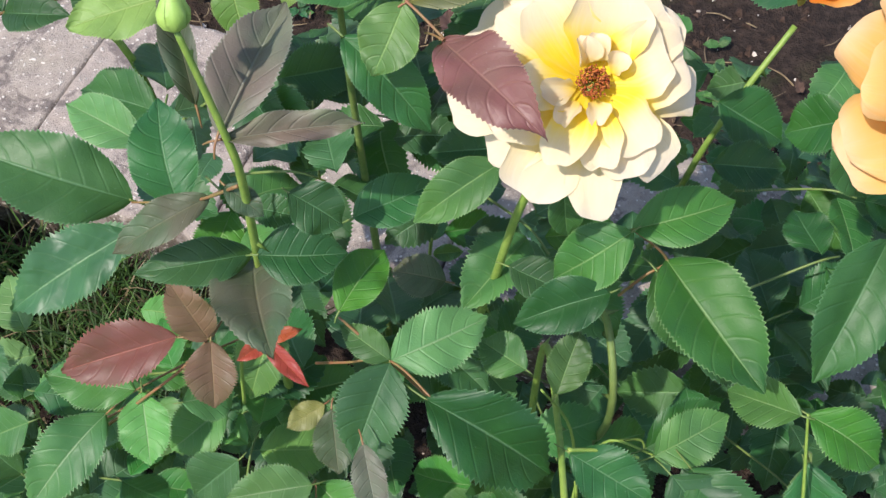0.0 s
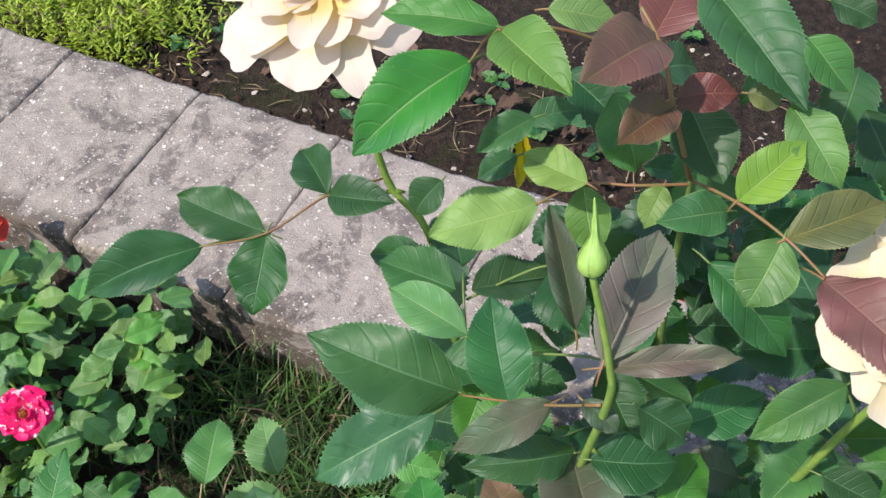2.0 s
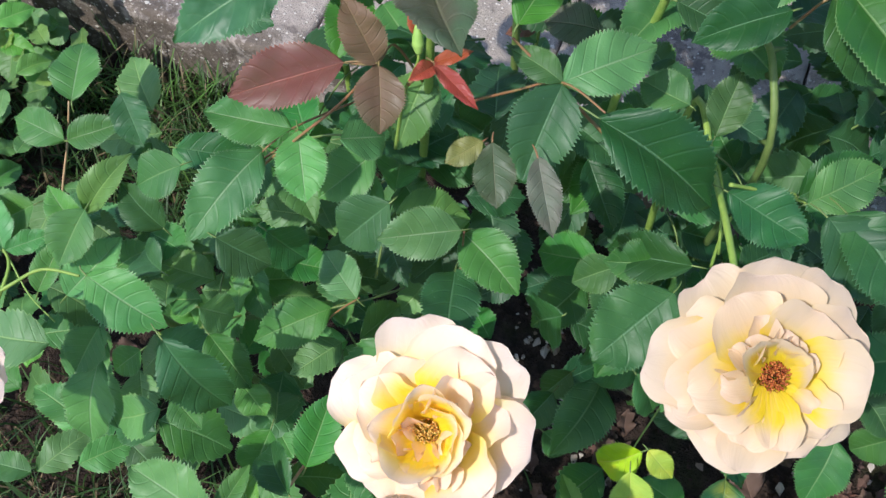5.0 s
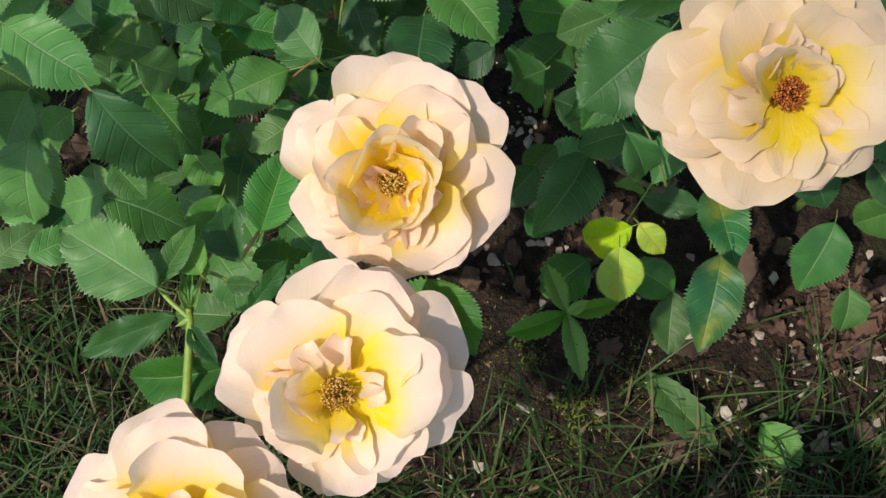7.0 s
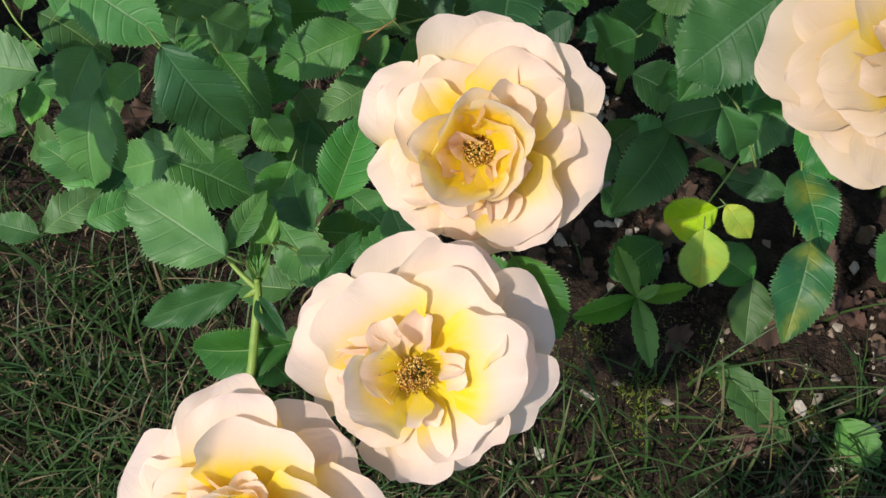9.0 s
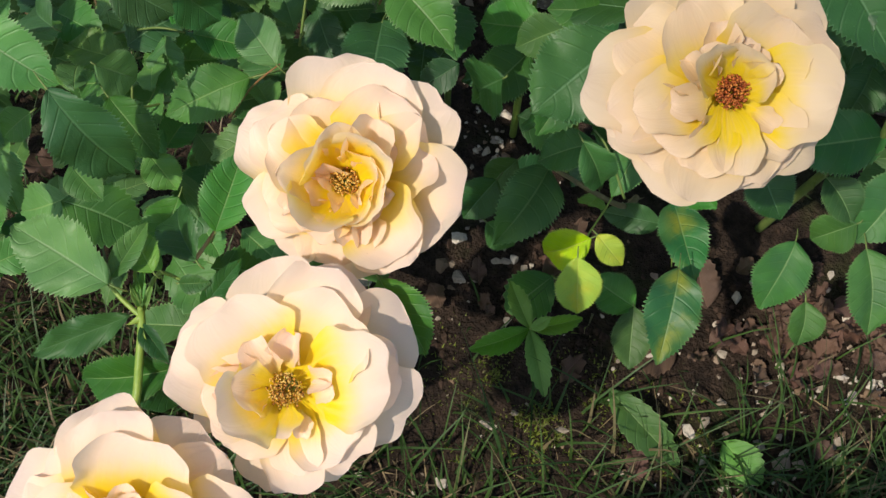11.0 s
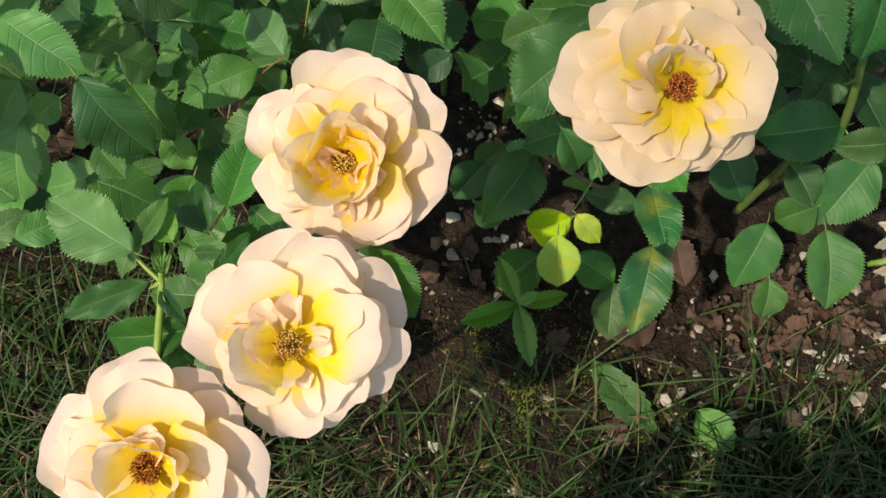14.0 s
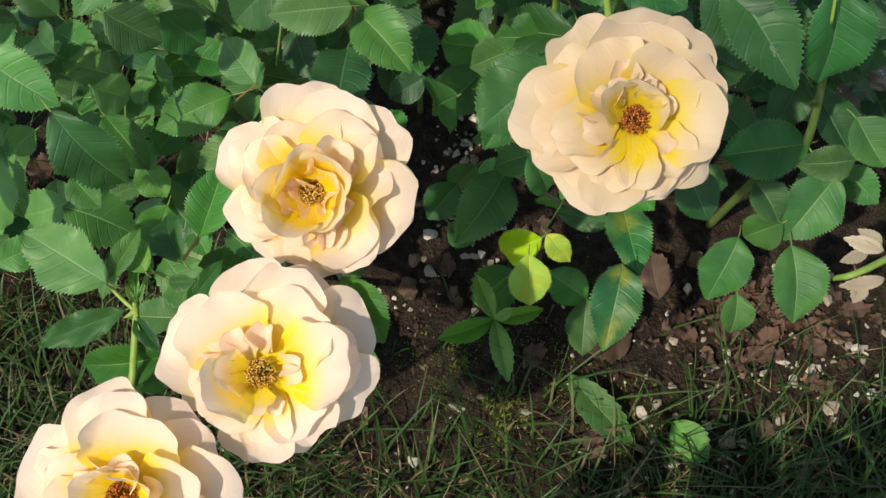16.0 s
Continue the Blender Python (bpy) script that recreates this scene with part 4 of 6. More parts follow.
leaf(bush, -0.228, 0.186, 0.343, -0.192, 0.166, 0.333, 0.0277, "sage")
leaf(bush, -0.1833, 0.1500, 0.3560, -0.1567, 0.1272, 0.3182, 0.0283, "dark")
leaf(bush, -0.2372, 0.1722, 0.2780, -0.2492, 0.1343, 0.2450, 0.0277, "sage")
leaf(bush, -0.111, 0.209, 0.286, -0.132, 0.233, 0.294, 0.0215, "sage")
leaf(bush, -0.059, 0.216, 0.347, -0.096, 0.206, 0.353, 0.0247, "sage")
leaf(bush, -0.058, 0.221, 0.336, -0.032, 0.193, 0.331, 0.0266, "sage")
leaf(bush, -0.061, 0.203, 0.332, -0.063, 0.158, 0.350, 0.0276, "dark")
leaf(bush, -0.125, 0.209, 0.274, -0.163, 0.189, 0.273, 0.0257, "green")
leaf(bush, 0.045, 0.200, 0.352, 0.007, 0.218, 0.335, 0.0232, "dark")
leaf(bush, 0.021, 0.230, 0.295, -0.002, 0.226, 0.282, 0.0214, "green")
leaf(bush, -0.007, 0.217, 0.435, 0.046, 0.197, 0.404, 0.0350, "dark")
leaf(bush, 0.034, 0.182, 0.359, -0.000, 0.155, 0.344, 0.0366, "dark")
leaf(bush, 0.088, 0.225, 0.373, 0.123, 0.243, 0.382, 0.0223, "dark")
leaf(bush, 0.096, 0.209, 0.383, 0.125, 0.178, 0.365, 0.0334, "dark")
leaf(bush, 0.053, 0.215, 0.390, 0.087, 0.198, 0.380, 0.0261, "dark")
leaf(bush, 0.082, 0.262, 0.459, 0.106, 0.233, 0.442, 0.0283, "dark")
leaf(bush, -0.030, 0.199, 0.433, -0.023, 0.171, 0.422, 0.0133, "plumgrey")
leaf(bush, -0.047, 0.229, 0.399, -0.044, 0.208, 0.380, 0.0186, "plumdark")
leaf(bush, -0.051, 0.235, 0.391, -0.067, 0.226, 0.386, 0.0122, "olive")
leaf(bush, -0.114, 0.238, 0.384, -0.094, 0.251, 0.370, 0.0224, "sage")
leaf(bush, -0.102, 0.253, 0.353, -0.128, 0.233, 0.343, 0.0254, "sage")
leaf(bush, -0.077, 0.281, 0.382, -0.091, 0.249, 0.364, 0.0261, "light")
leaf(bush, -0.192, 0.242, 0.352, -0.219, 0.237, 0.339, 0.0239, "green")
leaf(bush, -0.168, 0.200, 0.358, -0.145, 0.197, 0.339, 0.0239, "dark")
leaf(bush, -0.092, 0.224, 0.355, -0.117, 0.215, 0.331, 0.0284, "dark")
leaf(bush, -0.235, 0.183, 0.294, -0.249, 0.165, 0.277, 0.0223, "green")
leaf(bush, -0.176, 0.174, 0.311, -0.156, 0.152, 0.298, 0.0214, "green")
leaf(bush, -0.204, 0.161, 0.318, -0.219, 0.153, 0.309, 0.0156, "green")
leaf(bush, -0.141, 0.130, 0.308, -0.151, 0.111, 0.291, 0.0218, "green")
leaf(bush, -0.179, 0.181, 0.325, -0.166, 0.187, 0.304, 0.0210, "sage")
leaf(bush, -0.280, 0.246, 0.303, -0.306, 0.238, 0.292, 0.0233, "green")
leaf(bush, -0.247, 0.236, 0.317, -0.260, 0.211, 0.303, 0.0253, "green")
leaf(bush, -0.1499, 0.0751, 0.3501, -0.1872, 0.0957, 0.3517, 0.0277, "sage")
leaf(bush, -0.155, 0.080, 0.302, -0.196, 0.067, 0.288, 0.0151, "dark")
leaf(bush, -0.132, 0.057, 0.310, -0.174, 0.053, 0.299, 0.0207, "green")
leaf(bush, -0.147, 0.058, 0.299, -0.136, 0.047, 0.283, 0.0174, "dark")
leaf(bush, -0.120, 0.107, 0.327, -0.111, 0.136, 0.340, 0.0206, "green")
leaf(bush, -0.125, 0.093, 0.331, -0.140, 0.120, 0.323, 0.0180, "dark")
leaf(bush, -0.151, 0.079, 0.346, -0.139, 0.098, 0.354, 0.0101, "green")
leaf(bush, -0.137, 0.083, 0.343, -0.147, 0.097, 0.348, 0.0139, "light")
leaf(bush, 0.195, 0.220, 0.225, 0.145, 0.212, 0.221, 0.0347, "green")
leaf(bush, 0.105, 0.213, 0.381, 0.135, 0.169, 0.377, 0.0316, "dark")
leaf(bush, 0.157, 0.219, 0.374, 0.162, 0.190, 0.332, 0.0335, "dark")
leaf(bush, 0.100, 0.212, 0.155, 0.108, 0.164, 0.166, 0.0282, "spotted")
leaf(bush, 0.0932, 0.1571, 0.1871, 0.0850, 0.1088, 0.1847, 0.0306, "spotted")
leaf(bush, 0.0237, 0.2066, 0.1996, -0.0032, 0.1638, 0.1968, 0.0322, "green")
leaf(bush, 0.0833, 0.1619, 0.1132, 0.0817, 0.1278, 0.0985, 0.0247, "green")
leaf(bush, 0.095, 0.202, 0.144, 0.061, 0.207, 0.146, 0.0178, "dark")
leaf(bush, 0.0842, 0.1619, 0.1118, 0.0576, 0.1774, 0.1185, 0.0254, "green")
leaf(bush, 0.028, 0.173, 0.291, 0.042, 0.162, 0.264, 0.0184, "green")
leaf(bush, 0.061, 0.226, 0.133, 0.056, 0.222, 0.111, 0.0183, "light")
leaf(bush, 0.044, 0.164, 0.206, 0.020, 0.162, 0.186, 0.0235, "yellow")
leaf(bush, 0.036, 0.150, 0.214, 0.039, 0.127, 0.191, 0.0242, "yellow")
leaf(bush, 0.046, 0.162, 0.215, 0.060, 0.148, 0.209, 0.0144, "yellow")
leaf(bush, 0.199, 0.227, 0.072, 0.183, 0.185, 0.050, 0.0378, "green")
leaf(bush, 0.190, 0.169, 0.196, 0.195, 0.127, 0.178, 0.0338, "green")
leaf(bush, 0.215, 0.207, 0.211, 0.189, 0.172, 0.195, 0.0358, "green")
leaf(bush, 0.220, 0.209, 0.228, 0.187, 0.206, 0.226, 0.0204, "green")
leaf(bush, 0.161, 0.144, 0.180, 0.160, 0.123, 0.166, 0.0203, "green")
leaf(bush, 0.167, 0.202, 0.211, 0.183, 0.180, 0.202, 0.0227, "green")
leaf(bush, 0.193, 0.198, 0.294, 0.210, 0.176, 0.283, 0.0241, "green")
leaf(bush, 0.185, 0.181, 0.200, 0.168, 0.181, 0.175, 0.0244, "green")
leaf(bush, -0.055, 0.082, 0.348, -0.037, 0.057, 0.337, 0.0208, "green")
leaf(bush, 0.112, 0.178, 0.270, 0.126, 0.154, 0.258, 0.0246, "dark")
leaf(bush, 0.015, 0.172, 0.309, 0.001, 0.193, 0.293, 0.0242, "dark")
leaf(bush, 0.034, 0.207, 0.343, 0.007, 0.206, 0.342, 0.0208, "green")
leaf(bush, 0.024, 0.186, 0.348, 0.004, 0.152, 0.333, 0.0266, "green")
leaf(bush, -0.161, 0.157, 0.295, -0.150, 0.147, 0.279, 0.0176, "light")
leaf(bush, -0.189, 0.145, 0.304, -0.175, 0.131, 0.299, 0.0158, "green")
leaf(bush, -0.249, 0.181, 0.247, -0.236, 0.152, 0.235, 0.0209, "light")
leaf(bush, -0.201, 0.201, 0.321, -0.218, 0.220, 0.312, 0.0213, "dark")
leaf(bush, -0.155, 0.228, 0.318, -0.137, 0.226, 0.293, 0.0247, "dark")
leaf(bush, -0.008, 0.198, 0.300, -0.024, 0.208, 0.266, 0.0306, "dark")
leaf(bush, -0.093, 0.326, 0.630, -0.071, 0.326, 0.628, 0.0136, "lime")
leaf(bush, -0.025, 0.338, 0.588, -0.013, 0.336, 0.586, 0.0096, "olive")
leaf(bush, -0.002, 0.355, 0.615, 0.014, 0.351, 0.610, 0.0130, "dark")
leaf(bush, 0.019, 0.354, 0.616, 0.033, 0.344, 0.607, 0.0128, "dark")
leaf(bush, -0.004, 0.199, 0.199, -0.021, 0.182, 0.184, 0.0229, "dark")
leaf(bush, 0.008, 0.218, 0.186, -0.008, 0.209, 0.168, 0.0203, "dark")
leaf(bush, -0.008, 0.182, 0.181, 0.009, 0.173, 0.169, 0.0183, "green")

leaf(bush, -0.0722, 0.2434, 0.4318, -0.0546, 0.2246, 0.4297, 0.0078, "red")
leaf(bush, -0.0722, 0.2438, 0.4320, -0.0578, 0.2433, 0.4405, 0.0064, "red")
leaf(bush, -0.0722, 0.2426, 0.4314, -0.0807, 0.2327, 0.4352, 0.0078, "red")
leaf(bush, -0.0796, 0.2529, 0.4375, -0.0815, 0.2591, 0.4503, 0.0064, "red")

leaf(bush, -0.1438, 0.0734, 0.3279, -0.1425, 0.0898, 0.3382, 0.0034, "light")
leaf(bush, -0.1438, 0.0734, 0.3279, -0.1456, 0.0868, 0.3372, 0.0030, "light")
leaf(bush, -0.1433, 0.0725, 0.3276, -0.1390, 0.0817, 0.3351, 0.0032, "lime")
leaf(bush, -0.1438, 0.0744, 0.3283, -0.1473, 0.0812, 0.3352, 0.0026, "lime")
leaf(bush, -0.1300, 0.0836, 0.3311, -0.1179, 0.0830, 0.3346, 0.0079, "green")
leaf(bush, -0.1372, 0.0878, 0.3330, -0.1427, 0.0944, 0.3399, 0.0068, "light")
leaf(bush, -0.1216, 0.0748, 0.3275, -0.1081, 0.0911, 0.3372, 0.0087, "dark")
leaf(bush, -0.1431, 0.0688, 0.3262, -0.1316, 0.0545, 0.3247, 0.0079, "dark")

leaf(bush, -0.2931, 0.2234, 0.2951, -0.3009, 0.2440, 0.3149, 0.0195, "sage")
leaf(bush, -0.2942, 0.2228, 0.2948, -0.3239, 0.2289, 0.3070, 0.0172, "sage")
leaf(bush, -0.2918, 0.2230, 0.2948, -0.2661, 0.2297, 0.3031, 0.0124, "sage")
leaf(bush, -0.2749, 0.2062, 0.2828, -0.2627, 0.2275, 0.3014, 0.0154, "sage")
leaf(bush, -0.2532, 0.2343, 0.2991, -0.2704, 0.2491, 0.3158, 0.0178, "sage")
leaf(bush, -0.2522, 0.2413, 0.3036, -0.2305, 0.2661, 0.3237, 0.0183, "light")
leaf(bush, -0.2601, 0.2057, 0.2814, -0.2329, 0.2300, 0.3008, 0.0260, "sage")
leaf(bush, -0.2119, 0.2378, 0.2982, -0.2340, 0.2534, 0.3159, 0.0207, "dark")
leaf(bush, -0.2071, 0.2731, 0.3205, -0.1675, 0.2690, 0.3208, 0.0207, "dark")
leaf(bush, -0.3843, 0.3024, 0.2410, -0.3836, 0.3349, 0.2723, 0.0262, "sage")
leaf(bush, -0.3812, 0.2989, 0.2379, -0.3468, 0.3064, 0.2452, 0.0174, "sage")


# ---- canes and leaf stalks of the yellow rose ----
cane(bush, [(-0.095, 0.345, -0.01), (-0.088, 0.31, 0.20), (-0.078, 0.275, 0.36), (-0.074, 0.264, 0.435), (-0.066, 0.246, 0.53), (-0.067, 0.244, 0.558), (-0.075, 0.249, 0.598)],
     [0.0033, 0.0030, 0.0027, 0.0021, 0.0018, 0.0015, 0.0012], CANE, 6, seed=2)
cane(bush, [(-0.13, 0.36, -0.01), (-0.135, 0.385, 0.20), (-0.147, 0.389, 0.42), (-0.169, 0.393, 0.475), (-0.176, 0.392, 0.56)],
     [0.0031, 0.0028, 0.0023, 0.0022, 0.0019], CANE, 5, seed=3)
cane(bush, [(-0.03, 0.36, -0.01), (-0.035, 0.345, 0.30), (-0.039, 0.335, 0.45), (-0.04, 0.328, 0.52), (-0.04, 0.326, 0.556)],
     [0.0031, 0.0027, 0.0020, 0.0016, 0.0012], CANE_DARK, 5, seed=4)
cane(bush, [(0.02, 0.34, -0.01), (0.015, 0.31, 0.30), (0.022, 0.285, 0.42), (0.03, 0.275, 0.49), (0.045, 0.268, 0.545)],
     [0.0033, 0.0028, 0.0023, 0.0020, 0.0019], CANE, 5, seed=5)
cane(bush, [(0.085, 0.30, -0.01), (0.083, 0.29, 0.20), (0.0737, 0.2406, 0.3752), (0.0678, 0.2601, 0.4211), (0.0559, 0.2622, 0.4456), (0.072, 0.266, 0.470)],
     [0.0031, 0.0027, 0.0022, 0.0020, 0.0017, 0.0012], CANE_DARK, 8, seed=6)
cane(bush, [(0.06, 0.31, -0.01), (0.050, 0.295, 0.20), (0.0461, 0.2773, 0.3683), (0.0495, 0.2315, 0.3824), (0.0488, 0.1836, 0.4012), (0.050, 0.130, 0.408)],
     [0.0031, 0.0027, 0.0020, 0.0019, 0.0018, 0.0017], CANE, 6, seed=7)
cane(bush, [(-0.06, 0.25, -0.01), (-0.08, 0.2, 0.12), (-0.085, 0.15, 0.25), (-0.062, 0.116, 0.35)], [0.004, 0.0034, 0.0028, 0.0022], CANE_DARK, 6, seed=8)
cane(bush, [(-0.16, 0.05, -0.01), (-0.158, 0.045, 0.12), (-0.1482, 0.0263, 0.2893), (-0.1447, 0.0484, 0.3134), (-0.1431, 0.0688, 0.3262), (-0.1429, 0.0732, 0.3321)], [0.0028, 0.0025, 0.0021, 0.0020, 0.0018, 0.0012], CANE, 4, seed=9)
cane(bush, [(-0.10, 0.22, -0.01), (-0.10, 0.12, 0.18), (-0.085, 0.055, 0.34)], [0.0036, 0.003, 0.0022], CANE_DARK, 4, seed=10)
cane(bush, [(-0.2, 0.27, -0.01), (-0.21, 0.22, 0.2), (-0.228, 0.186, 0.34)], [0.0035, 0.003, 0.002], CANE_DARK, 4, seed=11)
cane(bush, [(0.2, 0.27, -0.01), (0.195, 0.24, 0.15), (0.194, 0.22, 0.225), (0.16, 0.225, 0.37)], [0.004, 0.0034, 0.003, 0.002], CANE_DARK, 6, seed=12)
cane(bush, [(0.10, 0.28, -0.01), (0.09, 0.24, 0.1), (0.07, 0.21, 0.15), (0.03, 0.22, 0.173)], [0.003, 0.0026, 0.002, 0.0014], CANE_OLD, 4, seed=13)

stalk(bush, (-0.0406, 0.3265, 0.5564), (-0.0462, 0.3190, 0.5804), (-0.0516, 0.3169, 0.6003), (-0.0556, 0.3203, 0.6161), (-0.0596, 0.3242, 0.6239), (-0.0644, 0.3299, 0.6290), thick=0.0012, material=CANE_RED)
stalk(bush, (-0.170, 0.393, 0.474), (-0.191, 0.371, 0.485), (-0.215, 0.348, 0.483), (-0.241, 0.337, 0.485))
stalk(bush, (-0.04, 0.326, 0.556), (-0.027, 0.305, 0.569), (-0.013, 0.287, 0.573), (-0.001, 0.276, 0.568))
stalk(bush, (-0.04, 0.326, 0.554), (-0.06, 0.322, 0.556), (-0.078, 0.327, 0.55), (-0.094, 0.317, 0.549))
stalk(bush, (-0.07, 0.345, 0.60), (-0.09, 0.335, 0.615), (-0.108, 0.324, 0.623), (-0.117, 0.32, 0.613))
stalk(bush, (-0.068, 0.246, 0.53), (-0.09, 0.262, 0.50), (-0.12, 0.276, 0.479))
stalk(bush, (-0.055, 0.25, 0.40), (-0.04, 0.24, 0.42), (-0.021, 0.232, 0.437), (-0.005, 0.215, 0.441))
stalk(bush, (-0.085, 0.29, 0.36), (-0.11, 0.27, 0.37), (-0.137, 0.246, 0.379), (-0.15, 0.237, 0.373))
stalk(bush, (-0.080, 0.275, 0.38), (-0.09, 0.262, 0.42), (-0.096, 0.246, 0.427), (-0.11, 0.249, 0.423))
stalk(bush, (0.07, 0.262, 0.44), (0.078, 0.262, 0.455), (0.086, 0.266, 0.461), (0.069, 0.263, 0.485))
stalk(bush, (-0.065, 0.235, 0.30), (-0.06, 0.225, 0.33), (-0.059, 0.216, 0.347))
stalk(bush, (-0.09, 0.235, 0.25), (-0.105, 0.215, 0.275), (-0.125, 0.209, 0.274), thick=0.0008, material=CANE_DARK)
stalk(bush, (-0.1437, 0.0716, 0.3272), (-0.1505, 0.0767, 0.3294), (-0.1562, 0.0823, 0.3318), thick=0.0014, material=CANE)
stalk(bush, (-0.1433, 0.0725, 0.3276), (-0.1407, 0.0901, 0.3233), (-0.1314, 0.0885, 0.3202), thick=0.0012, material=CANE)
stalk(bush, (-0.1298, 0.0986, 0.3153), (-0.1253, 0.1054, 0.3176), (-0.1213, 0.1115, 0.3197), thick=0.0011, material=CANE_PALE)
stalk(bush, (0.075, 0.235, 0.26), (0.065, 0.21, 0.18), (0.05, 0.188, 0.152), (0.043, 0.173, 0.158), thick=0.0008, material=CANE)
stalk(bush, (0.09, 0.25, 0.2), (0.10, 0.21, 0.155), (0.109, 0.192, 0.105), thick=0.0008, material=CANE)
stalk(bush, (0.194, 0.22, 0.225), (0.2, 0.215, 0.22), (0.215, 0.207, 0.212), thick=0.0008, material=CANE)
stalk(bush, (0.083, 0.26, 0.3), (0.088, 0.235, 0.36), (0.088, 0.225, 0.372), thick=0.0008, material=CANE)
stalk(bush, (-0.228, 0.19, 0.32), (-0.215, 0.18, 0.325), (-0.195, 0.168, 0.321), thick=0.0008, material=CANE)

stalk(bush, (-0.2871, 0.2647, 0.2501), (-0.2830, 0.2793, 0.2705), (-0.2775, 0.2948, 0.2912), (-0.2737, 0.3073, 0.3103), thick=0.0009, material=CANE_PALE)
stalk(bush, (-0.0601, 0.1976, 0.2992), (-0.0587, 0.2078, 0.3229), (-0.0576, 0.2163, 0.3456), thick=0.0008, material=CANE_RED)
stalk(bush, (-0.1380, 0.2021, 0.2476), (-0.1248, 0.2079, 0.2679), (-0.1097, 0.2098, 0.2857), thick=0.0008, material=CANE_RED)
stalk(bush, (-0.2902, 0.1777, 0.3167), (-0.2691, 0.1856, 0.3281), (-0.2509, 0.1904, 0.3378), (-0.2312, 0.1859, 0.3417), thick=0.0012, material=CANE)
stalk(bush, (-0.3245, 0.2402, 0.2360), (-0.3175, 0.2488, 0.2486), (-0.2990, 0.2251, 0.2410), (-0.2814, 0.2100, 0.2386), thick=0.0008, material=CANE)
stalk(bush, (-0.1726, 0.2443, 0.3452), (-0.1511, 0.2425, 0.3605), (-0.1343, 0.2451, 0.3786), thick=0.0009, material=CANE_RED)

stalk(bush, (-0.1522, 0.2374, 0.3608), (-0.1297, 0.2415, 0.3834), (-0.1114, 0.2433, 0.4045), (-0.0963, 0.2459, 0.4263), thick=0.0010, material=CANE_RED)
stalk(bush, (0.1529, 0.2002, 0.3705), (0.1488, 0.2092, 0.3947), (0.1446, 0.2203, 0.4204), thick=0.0010, material=CANE)
stalk(bush, (0.0603, 0.2164, 0.3220), (0.0637, 0.2268, 0.3450), (0.0744, 0.2322, 0.3647), (0.0909, 0.2218, 0.3735), thick=0.0010, material=CANE)
stalk(bush, (0.0619, 0.2179, 0.3326), (0.0565, 0.2356, 0.3686), (0.0415, 0.2409, 0.3965), thick=0.0010, material=CANE)
stalk(bush, (0.0513, 0.2121, 0.4000), (0.0675, 0.2162, 0.3903), (0.0819, 0.2141, 0.3886), thick=0.0011, material=CANE)
stalk(bush, (0.0152, 0.2172, 0.4019), (-0.0023, 0.2244, 0.4149), (-0.0216, 0.2353, 0.4305), (-0.0414, 0.2461, 0.4460), thick=0.0010, material=CANE_RED)
stalk(bush, (-0.0962, 0.2461, 0.4256), (-0.1029, 0.2471, 0.4263), (-0.1089, 0.2468, 0.4262), thick=0.0007, material=CANE_RED)

stalk(bush, (-0.3226, 0.1841, 0.2366), (-0.2931, 0.2142, 0.2834), (-0.2931, 0.2234, 0.2951), thick=0.0014, material=CANE)
stalk(bush, (-0.2665, 0.2293, 0.2731), (-0.2539, 0.2317, 0.2975), (-0.2522, 0.2413, 0.3036), thick=0.0010, material=CANE)
stalk(bush, (-0.3913, 0.2785, 0.1981), (-0.3836, 0.3025, 0.2410), thick=0.0009, material=CANE_PALE)

# ---- the bud with its long green sepals ----
BUD = ((-0.002, 0.0013), (0.000, 0.0036), (0.003, 0.0052), (0.007, 0.0054), (0.011, 0.0041), (0.015, 0.0024), (0.019, 0.0013), (0.027, 0.0008), (0.036, 0.0003))
bud = child("rose_bud", mesh_from("bud", *tube([(0.0006 * math.sin(z * 90), 0, z) for z, r in BUD], [r for z, r in BUD], 14)[:2], material=CALYX), bush, "pale green closed bud with a slender tip")
bud.matrix_basis = pose(-0.075, 0.249, 0.598, -22, -2, 0) @ Matrix.Diagonal((0.82, 0.82, 0.66, 1))
for k in range(5):
    v, f = [], []
    for i, (z, r) in enumerate(BUD[1:-1]):
        for j in range(5):
            q = j / 2 - 1
            a = radians(72 * k + 10 + q * (33 - 2.5 * i))
            d = r * 1.05 + 0.0003 * (1 - q * q)
            v.append((math.cos(a) * d + 0.0006 * math.sin(z * 90), math.sin(a) * d, z))
        if i:
            f += [(5 * i - 5 + j, 5 * i - 4 + j, 5 * i + 1 + j, 5 * i + j) for j in range(4)]
    child("sepal", mesh_from("sepal", v, f, material=CALYX), bud)
tip_bud = child("rose_bud", mesh_from("bud", *tube([(0, 0, 0), (0, 0, 0.004), (0, 0, 0.008), (0, 0, 0.013)], [0.0012, 0.0026, 0.0022, 0.0005], 10)[:2], material=CALYX), bush, "tiny yellow-green bud among red young leaves")
tip_bud.matrix_basis = pose(-0.0785, 0.2464, 0.4337, -25, -4, 0)
stalk(bush, (-0.0908, 0.2473, 0.3656), (-0.0849, 0.2447, 0.4099), (-0.0793, 0.2450, 0.4284), (-0.0785, 0.2464, 0.4337), thick=0.0011, material=CANE)
stalk(bush, (-0.0831, 0.2428, 0.4180), (-0.0722, 0.2434, 0.4318), thick=0.0009, material=CANE_RED)

# ---- inner leaves, under the outer ones ----
def is_free(p, margin=0.016):
    for mid, reach in OUTER:
        off = p - mid
        h = off.dot(LIGHTWARD)
        if (off - LIGHTWARD * h).length < reach + 0.022 and h > -margin:
            return False
    return True


